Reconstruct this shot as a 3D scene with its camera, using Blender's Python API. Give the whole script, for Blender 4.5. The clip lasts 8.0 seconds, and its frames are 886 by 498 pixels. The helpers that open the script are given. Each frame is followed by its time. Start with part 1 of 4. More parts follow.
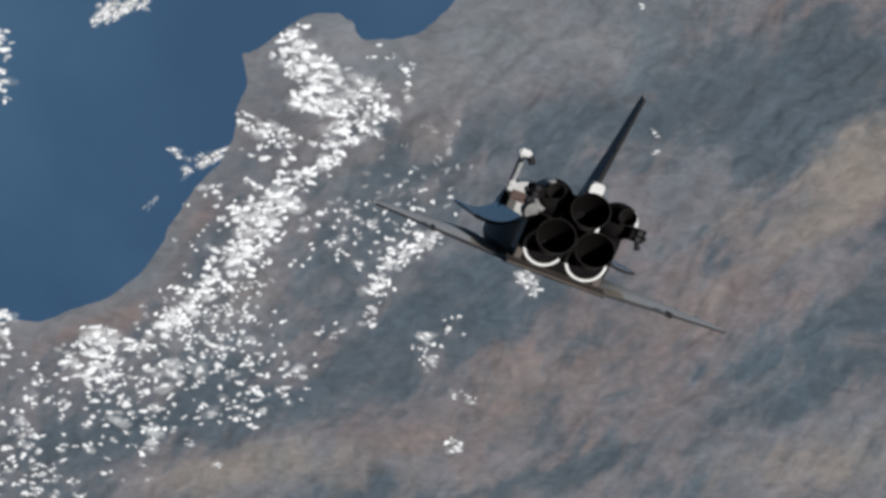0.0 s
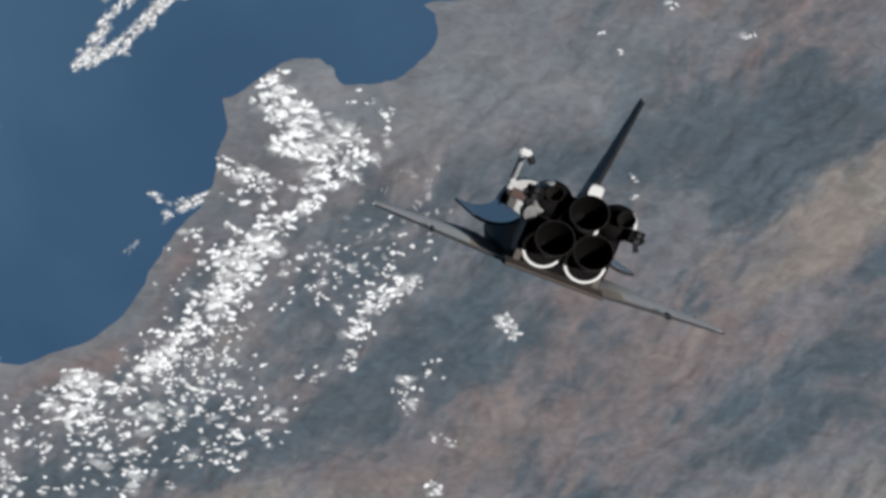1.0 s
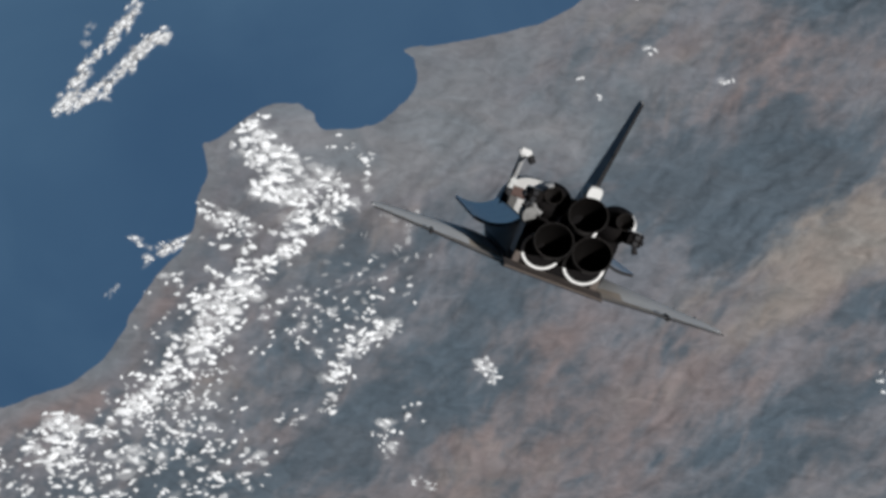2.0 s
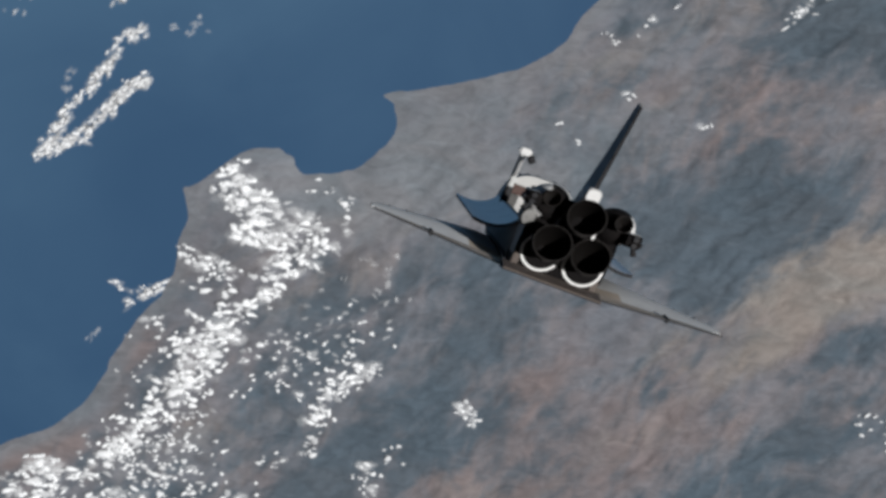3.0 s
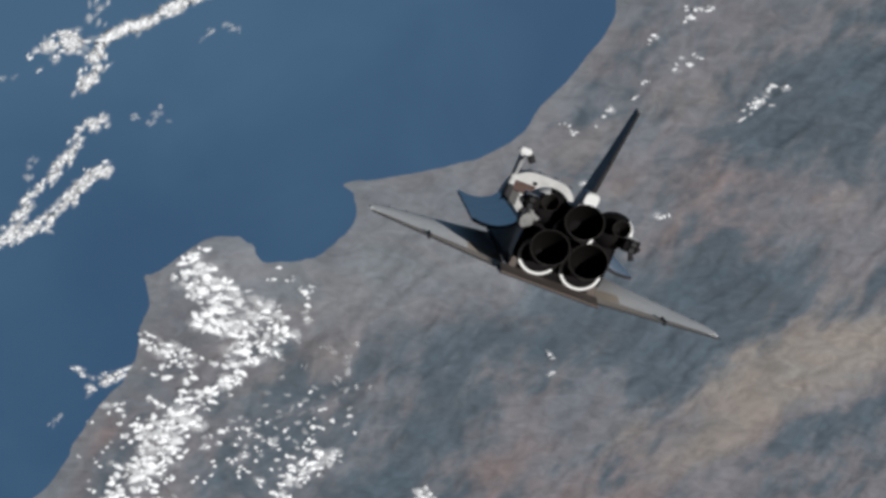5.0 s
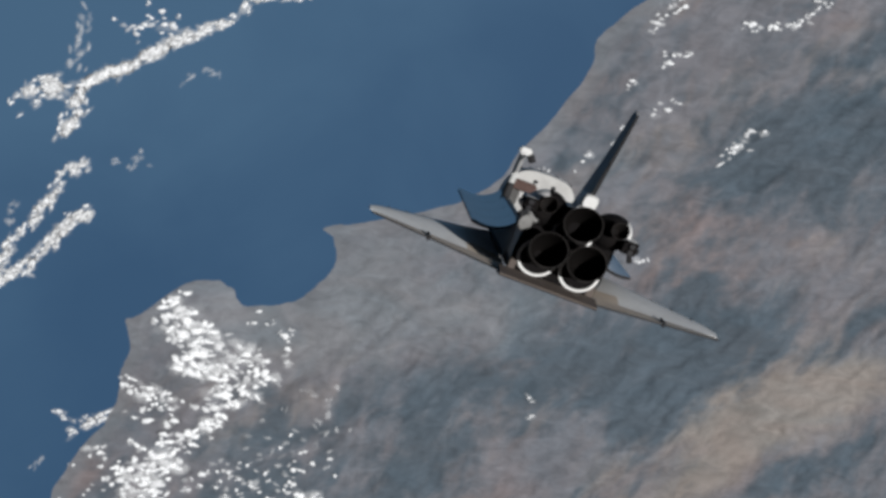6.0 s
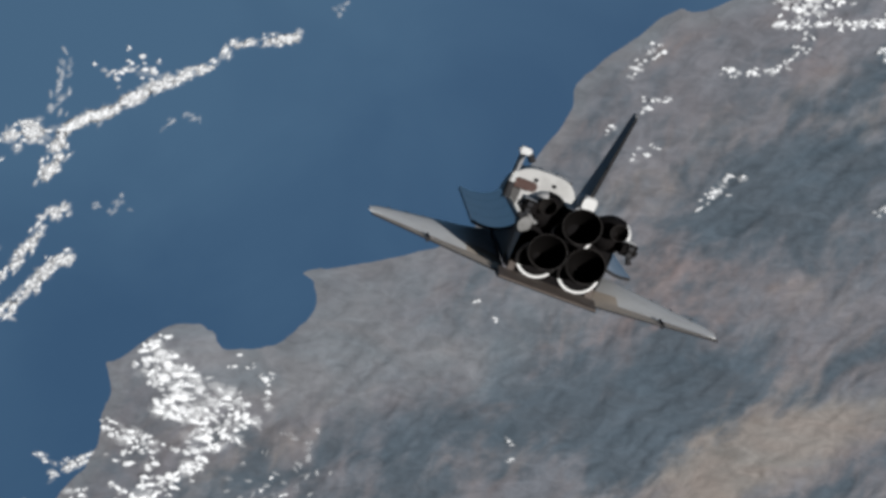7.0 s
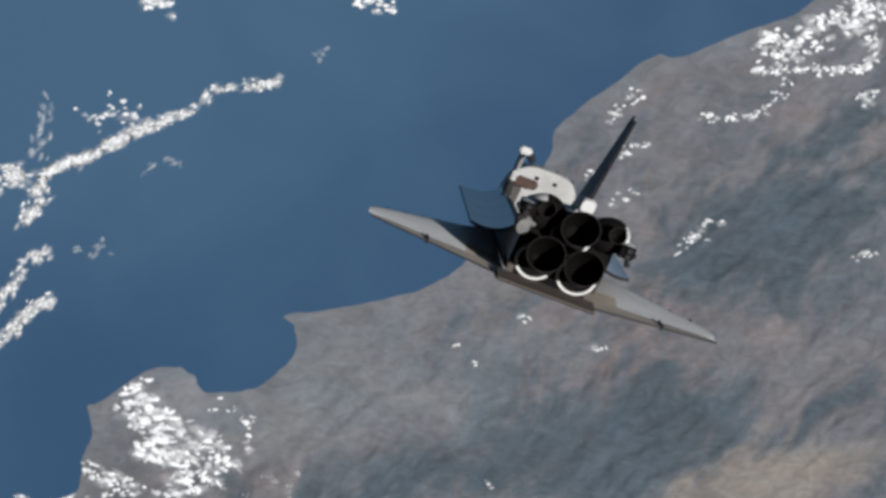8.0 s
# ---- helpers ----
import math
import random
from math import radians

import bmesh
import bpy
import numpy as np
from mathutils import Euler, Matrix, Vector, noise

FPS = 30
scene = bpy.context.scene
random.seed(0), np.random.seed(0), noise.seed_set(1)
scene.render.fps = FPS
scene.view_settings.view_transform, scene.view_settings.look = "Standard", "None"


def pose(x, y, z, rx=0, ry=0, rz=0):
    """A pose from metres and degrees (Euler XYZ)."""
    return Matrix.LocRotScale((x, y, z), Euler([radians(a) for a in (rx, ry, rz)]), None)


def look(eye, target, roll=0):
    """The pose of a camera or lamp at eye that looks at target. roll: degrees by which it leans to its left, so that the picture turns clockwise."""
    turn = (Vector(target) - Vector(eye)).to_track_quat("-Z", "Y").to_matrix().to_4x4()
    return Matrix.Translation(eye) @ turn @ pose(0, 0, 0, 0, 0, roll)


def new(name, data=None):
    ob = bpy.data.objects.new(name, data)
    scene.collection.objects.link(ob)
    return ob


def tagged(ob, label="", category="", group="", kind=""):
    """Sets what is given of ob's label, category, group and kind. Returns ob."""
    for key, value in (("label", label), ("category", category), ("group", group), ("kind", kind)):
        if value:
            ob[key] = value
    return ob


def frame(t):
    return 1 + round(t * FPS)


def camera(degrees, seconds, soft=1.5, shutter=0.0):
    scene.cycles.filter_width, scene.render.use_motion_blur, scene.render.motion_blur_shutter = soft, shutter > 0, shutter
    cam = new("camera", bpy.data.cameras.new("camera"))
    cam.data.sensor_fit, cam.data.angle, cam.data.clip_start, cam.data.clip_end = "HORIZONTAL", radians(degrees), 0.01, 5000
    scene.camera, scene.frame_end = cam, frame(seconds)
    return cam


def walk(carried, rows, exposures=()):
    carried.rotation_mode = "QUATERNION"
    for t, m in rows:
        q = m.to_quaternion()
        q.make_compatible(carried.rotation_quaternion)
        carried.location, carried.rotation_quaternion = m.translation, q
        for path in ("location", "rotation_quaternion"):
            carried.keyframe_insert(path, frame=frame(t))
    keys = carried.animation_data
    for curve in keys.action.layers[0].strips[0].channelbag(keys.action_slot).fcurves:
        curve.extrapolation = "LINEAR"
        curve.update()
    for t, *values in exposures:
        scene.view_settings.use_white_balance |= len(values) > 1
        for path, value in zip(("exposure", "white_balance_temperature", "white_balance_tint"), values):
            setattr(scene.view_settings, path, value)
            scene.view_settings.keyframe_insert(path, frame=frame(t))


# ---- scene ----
# An orbiter seen from a station above it, both in level flight over a desert coast.
# The Earth lies at about 1:235, so that its ground, 350 km below in truth, is 1580 m below here.
cam = camera(20.0, 8.0, soft=3.4)
SECONDS = [0.0, 0.5, 1.0, 1.5, 2.0, 2.5, 3.0, 3.5, 4.0, 4.5, 5.0, 5.5, 6.0, 6.5, 7.0, 7.5, 8.0]


def flight(t):
    """The station's camera: looks almost straight down, and flies on without turning."""
    return pose(12.966 * t, 28.505 * t, 1581 + 0.206 * t, -8.535, 2.340, 0)


walk(cam, [(t, flight(t)) for t in SECONDS], [(0.0, -0.02), (8.0, 0.04)])

# ---------------------------------------------------------------- light
SUN_WAY = flight(0).to_3x3() @ Vector((0.462, -0.132, 0.880))      # towards the sun
sun = new("sun", bpy.data.lights.new("sun", "SUN"))
sun.data.energy, sun.data.angle, sun.data.color = 4.0, radians(0.53), (1.0, 1.0, 1.0)
sun.matrix_world = look((0, 0, 1900), Vector((0, 0, 1900)) - SUN_WAY)

world = bpy.data.worlds.new("space")
scene.world = world
world.use_nodes = True
world.node_tree.nodes["Background"].inputs[0].default_value = (0.004, 0.005, 0.008, 1)
world.node_tree.nodes["Background"].inputs[1].default_value = 1.0
scene.view_settings.exposure = 0.0


# ---------------------------------------------------------------- materials
def material(name, color, rough=0.6, metal=0.0, grain=0.12, size=1.0, bump=0.0, dirt=0.0, dirt_color=(0.1, 0.09, 0.08), spec=0.5):
    """A surface with fine grain and larger stains, both at real size in metres."""
    m = bpy.data.materials.new(name)
    m.use_nodes = True
    nt = m.node_tree
    b = nt.nodes["Principled BSDF"]
    b.inputs["Roughness"].default_value, b.inputs["Metallic"].default_value = rough, metal
    b.inputs["Specular IOR Level"].default_value = spec
    tex = nt.nodes.new("ShaderNodeTexCoord")
    fine, wide = nt.nodes.new("ShaderNodeTexNoise"), nt.nodes.new("ShaderNodeTexNoise")
    fine.inputs["Scale"].default_value, fine.inputs["Detail"].default_value = 6 / size, 6
    wide.inputs["Scale"].default_value, wide.inputs["Detail"].default_value = 0.7 / size, 4
    for n in (fine, wide):
        nt.links.new(tex.outputs["Object"], n.inputs["Vector"])
    ramp = nt.nodes.new("ShaderNodeMapRange")
    ramp.inputs["To Min"].default_value, ramp.inputs["To Max"].default_value = 1 - grain, 1 + grain
    nt.links.new(fine.outputs["Fac"], ramp.inputs["Value"])
    tone = nt.nodes.new("ShaderNodeMix")
    tone.data_type, tone.blend_type = "RGBA", "MULTIPLY"
    tone.inputs[0].default_value = 1.0
    tone.inputs[6].default_value = (*color, 1)
    nt.links.new(ramp.outputs[0], tone.inputs[7])
    spot = nt.nodes.new("ShaderNodeMapRange")
    spot.inputs["From Min"].default_value, spot.inputs["From Max"].default_value = 0.5, 0.75
    spot.inputs["To Max"].default_value = dirt
    nt.links.new(wide.outputs["Fac"], spot.inputs["Value"])
    mix = nt.nodes.new("ShaderNodeMix")
    mix.data_type = "RGBA"
    nt.links.new(spot.outputs[0], mix.inputs[0])
    nt.links.new(tone.outputs[2], mix.inputs[6])
    mix.inputs[7].default_value = (*dirt_color, 1)
    nt.links.new(mix.outputs[2], b.inputs["Base Color"])
    if bump:
        bp = nt.nodes.new("ShaderNodeBump")
        bp.inputs["Strength"].default_value, bp.inputs["Distance"].default_value = bump, 0.05 * size
        nt.links.new(fine.outputs["Fac"], bp.inputs["Height"])
        nt.links.new(bp.outputs[0], b.inputs["Normal"])
    return m


WHITE = material("white_felt_blanket", (0.70, 0.69, 0.67), 0.85, dirt=0.35, dirt_color=(0.42, 0.40, 0.38), bump=0.2)
WING_WHITE = material("wing_felt", (0.86, 0.85, 0.83), 0.85, dirt=0.3, dirt_color=(0.5, 0.47, 0.44), bump=0.15)
BLACK = material("black_tile", (0.022, 0.022, 0.024), 0.7, grain=0.3, dirt=0.4, dirt_color=(0.06, 0.05, 0.045), bump=0.2, spec=0.25)
CARBON = material("leading_edge_carbon", (0.16, 0.16, 0.165), 0.55, dirt=0.4)
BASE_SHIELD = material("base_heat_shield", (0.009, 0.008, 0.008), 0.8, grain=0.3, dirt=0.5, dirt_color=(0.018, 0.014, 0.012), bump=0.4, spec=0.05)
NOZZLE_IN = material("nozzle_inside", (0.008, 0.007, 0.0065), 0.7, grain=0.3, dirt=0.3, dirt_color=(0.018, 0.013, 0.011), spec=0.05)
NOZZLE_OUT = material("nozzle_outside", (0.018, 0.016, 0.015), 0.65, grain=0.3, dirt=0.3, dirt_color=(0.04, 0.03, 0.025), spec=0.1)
LIP = material("pale_base_blanket", (0.84, 0.83, 0.80), 0.5)
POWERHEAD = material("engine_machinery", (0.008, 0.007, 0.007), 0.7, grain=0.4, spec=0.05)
BULKHEAD = material("bulkhead_blanket", (0.50, 0.49, 0.47), 0.85, dirt=0.5, dirt_color=(0.26, 0.25, 0.24), bump=0.3)
LINER = material("bay_liner", (0.52, 0.52, 0.50), 0.7, dirt=0.4, dirt_color=(0.3, 0.29, 0.27))
RADIATOR = material("radiator_silver", (0.72, 0.73, 0.73), 0.34, metal=0.55, grain=0.05)
# white blanket toned down to grey for shade on flanks and fin
SHADE_GREY = material("shade_grey_blanket", (0.36, 0.36, 0.36), 0.85, dirt=0.4, dirt_color=(0.2, 0.19, 0.18), bump=0.2)
# tan holds the warm light on elevons and wing roots as colour
TAN = material("warm_lit_tan", (0.64, 0.54, 0.44), 0.8, grain=0.2, dirt=0.4, dirt_color=(0.36, 0.29, 0.23), bump=0.2)
BULKHEAD_DARK = material("bulkhead_dark_fill", (0.05, 0.046, 0.042), 0.6, grain=0.4, dirt=0.5, dirt_color=(0.02, 0.018, 0.016), bump=0.4)
FAIRING = material("mottled_grey_fairing", (0.22, 0.215, 0.205), 0.8, grain=0.3, dirt=0.7, dirt_color=(0.07, 0.065, 0.06), bump=0.3)
ORANGE = material("brown_insulation", (0.055, 0.017, 0.008), 0.6, grain=0.3, bump=0.5)
GLASS = material("dark_window", (0.012, 0.013, 0.016), 0.12)
METAL = material("bare_metal", (0.45, 0.45, 0.46), 0.4, metal=0.7)
BROWN_TILE = material("brown_trailing_tile", (0.10, 0.078, 0.065), 0.75, grain=0.3, dirt=0.5, dirt_color=(0.06, 0.047, 0.04))


def attribute(nt, name):
    n = nt.nodes.new("ShaderNodeAttribute")
    n.attribute_name = name
    return n.outputs["Fac"]


def land_material():
    m = bpy.data.materials.new("desert_land")
    m.use_nodes = True
    nt = m.node_tree
    b = nt.nodes["Principled BSDF"]
    b.inputs["Roughness"].default_value, b.inputs["Specular IOR Level"].default_value = 0.95, 0.1
    geo = nt.nodes.new("ShaderNodeNewGeometry")
    n1, n2 = nt.nodes.new("ShaderNodeTexNoise"), nt.nodes.new("ShaderNodeTexNoise")
    n1.inputs["Scale"].default_value, n1.inputs["Detail"].default_value, n1.inputs["Roughness"].default_value = 0.09, 9, 0.62
    n1.inputs["Distortion"].default_value = 1.1
    n2.inputs["Scale"].default_value, n2.inputs["Detail"].default_value = 0.022, 6
    for n in (n1, n2):
        nt.links.new(geo.outputs["Position"], n.inputs["Vector"])
    run = nt.nodes.new("ShaderNodeMapping")      # the grain runs with the ridges
    run.inputs["Rotation"].default_value, run.inputs["Scale"].default_value = (0, 0, radians(-32)), (0.75, 1.4, 1)
    nt.links.new(geo.outputs["Position"], run.inputs["Vector"])
    nt.links.new(run.outputs[0], n1.inputs["Vector"])
    last = None
    for key, color in (("", (0.159, 0.162, 0.178)), ("rust", (0.184, 0.157, 0.157)), ("sand", (0.236, 0.211, 0.192)), ("scrub", (0.083, 0.104, 0.124)), ("shore", (0.188, 0.200, 0.213))):
        if last is None:
            c = nt.nodes.new("ShaderNodeRGB")
            c.outputs[0].default_value = (*color, 1)
            last = c.outputs[0]
            continue
        x = nt.nodes.new("ShaderNodeMix")
        x.data_type = "RGBA"
        nt.links.new(attribute(nt, key), x.inputs[0])
        nt.links.new(last, x.inputs[6])
        x.inputs[7].default_value = (*color, 1)
        last = x.outputs[2]
    for n, lo, hi in ((n1, 0.80, 1.20), (n2, 0.90, 1.10)):
        r = nt.nodes.new("ShaderNodeMapRange")
        r.inputs["From Min"].default_value, r.inputs["From Max"].default_value = 0.3, 0.7
        r.inputs["To Min"].default_value, r.inputs["To Max"].default_value = lo, hi
        nt.links.new(n.outputs["Fac"], r.inputs["Value"])
        x = nt.nodes.new("ShaderNodeMix")
        x.data_type, x.blend_type = "RGBA", "MULTIPLY"
        x.inputs[0].default_value = 1
        nt.links.new(last, x.inputs[6])
        nt.links.new(r.outputs[0], x.inputs[7])
        last = x.outputs[2]
    # iron-red and grey-green soils in broad drifts
    n3, soil, x = nt.nodes.new("ShaderNodeTexNoise"), nt.nodes.new("ShaderNodeValToRGB"), nt.nodes.new("ShaderNodeMix")
    n3.inputs["Scale"].default_value, n3.inputs["Detail"].default_value, n3.inputs["Distortion"].default_value = 0.018, 6, 1.2
    nt.links.new(run.outputs[0], n3.inputs["Vector"])
    soil.color_ramp.elements[0].position, soil.color_ramp.elements[0].color = 0.36, (0.945, 1.0, 1.035, 1)
    soil.color_ramp.elements[1].position, soil.color_ramp.elements[1].color = 0.64, (1.035, 1.01, 1.01, 1)
    nt.links.new(n3.outputs["Fac"], soil.inputs[0])
    x.data_type, x.blend_type = "RGBA", "MULTIPLY"
    x.inputs[0].default_value = 1
    nt.links.new(last, x.inputs[6])
    nt.links.new(soil.outputs[0], x.inputs[7])
    nt.links.new(x.outputs[2], b.inputs["Base Color"])
    bp = nt.nodes.new("ShaderNodeBump")
    bp.inputs["Strength"].default_value, bp.inputs["Distance"].default_value = 0.35, 1.6
    nt.links.new(n1.outputs["Fac"], bp.inputs["Height"])
    nt.links.new(bp.outputs[0], b.inputs["Normal"])
    return m


def sea_material():
    m = bpy.data.materials.new("sea_water")
    m.use_nodes = True
    nt = m.node_tree
    b = nt.nodes["Principled BSDF"]
    b.inputs["Roughness"].default_value, b.inputs["Specular IOR Level"].default_value = 0.5, 0.08
    geo, n = nt.nodes.new("ShaderNodeNewGeometry"), nt.nodes.new("ShaderNodeTexNoise")
    n.inputs["Scale"].default_value, n.inputs["Detail"].default_value, n.inputs["Distortion"].default_value = 0.006, 7, 0.8
    nt.links.new(geo.outputs["Position"], n.inputs["Vector"])
    r = nt.nodes.new("ShaderNodeValToRGB")
    r.color_ramp.elements[0].position, r.color_ramp.elements[0].color = 0.3, (0.033, 0.079, 0.151, 1)
    r.color_ramp.elements[1].position, r.color_ramp.elements[1].color = 0.7, (0.053, 0.113, 0.192, 1)
    both = nt.nodes.new("ShaderNodeMath")      # deep blue under the coast; haze farther out put into the colour
    both.operation = "MULTIPLY_ADD"
    nt.links.new(attribute(nt, "offshore"), both.inputs[0])
    both.inputs[1].default_value = 0.42
    low = nt.nodes.new("ShaderNodeMath")
    low.operation = "MULTIPLY_ADD"
    low.inputs[1].default_value, low.inputs[2].default_value = 0.7, -0.01
    nt.links.new(n.outputs["Fac"], low.inputs[0])
    nt.links.new(low.outputs[0], both.inputs[2])
    nt.links.new(both.outputs[0], r.inputs[0])
    nt.links.new(r.outputs[0], b.inputs["Base Color"])
    return m


def cloud_material(name, cover):
    """White vapour, thick in the middle of a puff and frayed at its rim; cover: how much of the ground it hides at most."""
    m = bpy.data.materials.new(name)
    m.use_nodes = True
    nt = m.node_tree
    b = nt.nodes["Principled BSDF"]
    b.inputs["Base Color"].default_value = (0.97, 0.98, 0.99, 1)
    b.inputs["Roughness"].default_value, b.inputs["Specular IOR Level"].default_value = 1.0, 0.0
    geo, n = nt.nodes.new("ShaderNodeNewGeometry"), nt.nodes.new("ShaderNodeTexNoise")
    n.inputs["Scale"].default_value, n.inputs["Detail"].default_value = 0.33, 4
    nt.links.new(geo.outputs["Position"], n.inputs["Vector"])
    fray = nt.nodes.new("ShaderNodeMapRange")
    fray.inputs["From Min"].default_value, fray.inputs["From Max"].default_value = 0.3, 0.7
    fray.inputs["To Min"].default_value, fray.inputs["To Max"].default_value = -0.36, 0.36
    nt.links.new(n.outputs["Fac"], fray.inputs["Value"])
    sum_up = nt.nodes.new("ShaderNodeMath")
    sum_up.operation = "MULTIPLY_ADD"
    nt.links.new(attribute(nt, "thickness"), sum_up.inputs[0])
    sum_up.inputs[1].default_value = 1.5
    nt.links.new(fray.outputs[0], sum_up.inputs[2])
    soft = nt.nodes.new("ShaderNodeMapRange")
    soft.interpolation_type = "SMOOTHSTEP"
    soft.inputs["From Min"].default_value, soft.inputs["From Max"].default_value = 0.0, 1.25
    soft.inputs["To Min"].default_value, soft.inputs["To Max"].default_value = 0.0, cover
    nt.links.new(sum_up.outputs[0], soft.inputs["Value"])
    each = nt.nodes.new("ShaderNodeMapRange")      # some puffs are thin, some thick
    each.inputs["From Max"].default_value, each.inputs["To Min"].default_value, each.inputs["To Max"].default_value = 0.8, 0.22, 1.0
    nt.links.new(geo.outputs["Random Per Island"], each.inputs["Value"])
    both = nt.nodes.new("ShaderNodeMath")
    both.operation = "MULTIPLY"
    nt.links.new(soft.outputs[0], both.inputs[0])
    nt.links.new(each.outputs[0], both.inputs[1])
    nt.links.new(both.outputs[0], b.inputs["Alpha"])
    return m


# ---------------------------------------------------------------- the Earth
EARTH = 27000.0          # the globe's radius at this scale


def lattice(ix, iy, seed):
    """A repeatable random number for each whole place."""
    h = (ix * 374761393 + iy * 668265263 + seed * 144664013) & 0xFFFFFFFF
    h = ((h ^ (h >> 13)) * 1274126177) & 0xFFFFFFFF
    return ((h ^ (h >> 16)) & 0xFFFF) / 65535.0


def smooth_noise(x, y, seed):
    ix, iy = np.floor(x).astype(np.int64), np.floor(y).astype(np.int64)
    fx, fy = x - ix, y - iy
    fx, fy = fx * fx * (3 - 2 * fx), fy * fy * (3 - 2 * fy)
    a, b = lattice(ix, iy, seed), lattice(ix + 1, iy, seed)
    c, d = lattice(ix, iy + 1, seed), lattice(ix + 1, iy + 1, seed)
    return (a * (1 - fx) + b * fx) * (1 - fy) + (c * (1 - fx) + d * fx) * fy


def fractal(x, y, seed, octaves=5, gain=0.5):
    total, amp, norm = 0, 1.0, 0
    for k in range(octaves):
        total, norm = total + amp * smooth_noise(x * 2 ** k, y * 2 ** k, seed + k), norm + amp
        amp *= gain
    return total / norm


def coastline():
    """The shore from south-west to north-east: bays and capes, then roughened at small scale."""
    south = [(-443, -299), (-387, -293), (-350, -287), (-325, -287), (-299, -277), (-275, -268), (-258, -253), (-245, -235), (-236, -218), (-223, -200), (-210, -187),
             (-201, -173), (-196, -162), (-195, -147), (-189, -133), (-191, -115), (-182, -111), (-169, -101), (-155, -92), (-141, -88), (-130, -89), (-121, -95)]
    north = [(-116, -104), (-100, -104), (-85, -102), (-71, -94), (-60, -83), (-55, -72), (-58, -59), (-64, -53), (-49, -51), (-14, -46), (11, -40), (36, -31), (52, -20),
             (58, -10), (91, 28), (106, 49), (111, 67), (128, 83), (149, 98), (174, 115), (183, 112), (204, 119), (232, 130), (257, 139), (272, 149), (312, 181), (360, 202)]
    pts = np.array(south + north, float)
    out = []
    for i in range(len(pts) - 1):
        p0, p1, p2, p3 = pts[max(i - 1, 0)], pts[i], pts[i + 1], pts[min(i + 2, len(pts) - 1)]
        for s in np.arange(0, 1, 0.2):
            out.append(0.5 * (2 * p1 + (p2 - p0) * s + (2 * p0 - 5 * p1 + 4 * p2 - p3) * s * s + (3 * p1 - p0 - 3 * p2 + p3) * s ** 3))
    out = np.array(out + [pts[-1]])
    k = np.arange(len(out)) * 0.45
    out[:, 0] += 4.2 * (fractal(k, k * 0 + 3.3, 11) - 0.5)
    out[:, 1] += 4.2 * (fractal(k, k * 0 + 7.7, 23) - 0.5)
    return out


def axis(lo, hi, step, reach):
    """Even steps over the seen stretch, then ever wider ones out to the horizon."""
    mid, far, d, w = list(np.arange(lo, hi, step)), [], 0.0, step
    while d < reach:
        w *= 1.25
        d += w
        far.append(d)
    return np.array([lo - f for f in reversed(far)] + mid + [mid[-1] + f for f in far])


def sheet(name, x, y, z, mat, fields=()):
    nx, ny = len(x), len(y)
    gx, gy = np.meshgrid(x, y)
    co = np.stack([gx, gy, z], -1).reshape(-1, 3)
    i = np.arange(nx * ny).reshape(ny, nx)
    quads = np.stack([i[:-1, :-1], i[:-1, 1:], i[1:, 1:], i[1:, :-1]], -1).reshape(-1, 4)
    me = bpy.data.meshes.new(name)
    me.vertices.add(len(co))
    me.vertices.foreach_set("co", co.ravel())
    me.loops.add(quads.size)
    me.loops.foreach_set("vertex_index", quads.ravel().astype(np.int32))
    me.polygons.add(len(quads))
    me.polygons.foreach_set("loop_start", np.arange(0, quads.size, 4, dtype=np.int32))
    me.update(calc_edges=True)
    me.polygons.foreach_set("use_smooth", np.ones(len(quads), bool))
    for key, values in fields:
        me.attributes.new(key, "FLOAT", "POINT").data.foreach_set("value", values.ravel().astype(np.float32))
    me.materials.append(mat)
    return new(name, me)


HEIGHTS = {}            # the ground's height, for what floats close above it


def above(x, y):
    i, j = np.searchsorted(HEIGHTS["x"], x), np.searchsorted(HEIGHTS["y"], y)
    return float(HEIGHTS["z"][j - 1:j + 2, i - 1:i + 2].max())


def inshore(x, y):
    """How far inland a place lies; below nothing, out at sea."""
    return float(HEIGHTS["shore"][np.searchsorted(HEIGHTS["y"], y), np.searchsorted(HEIGHTS["x"], x)])


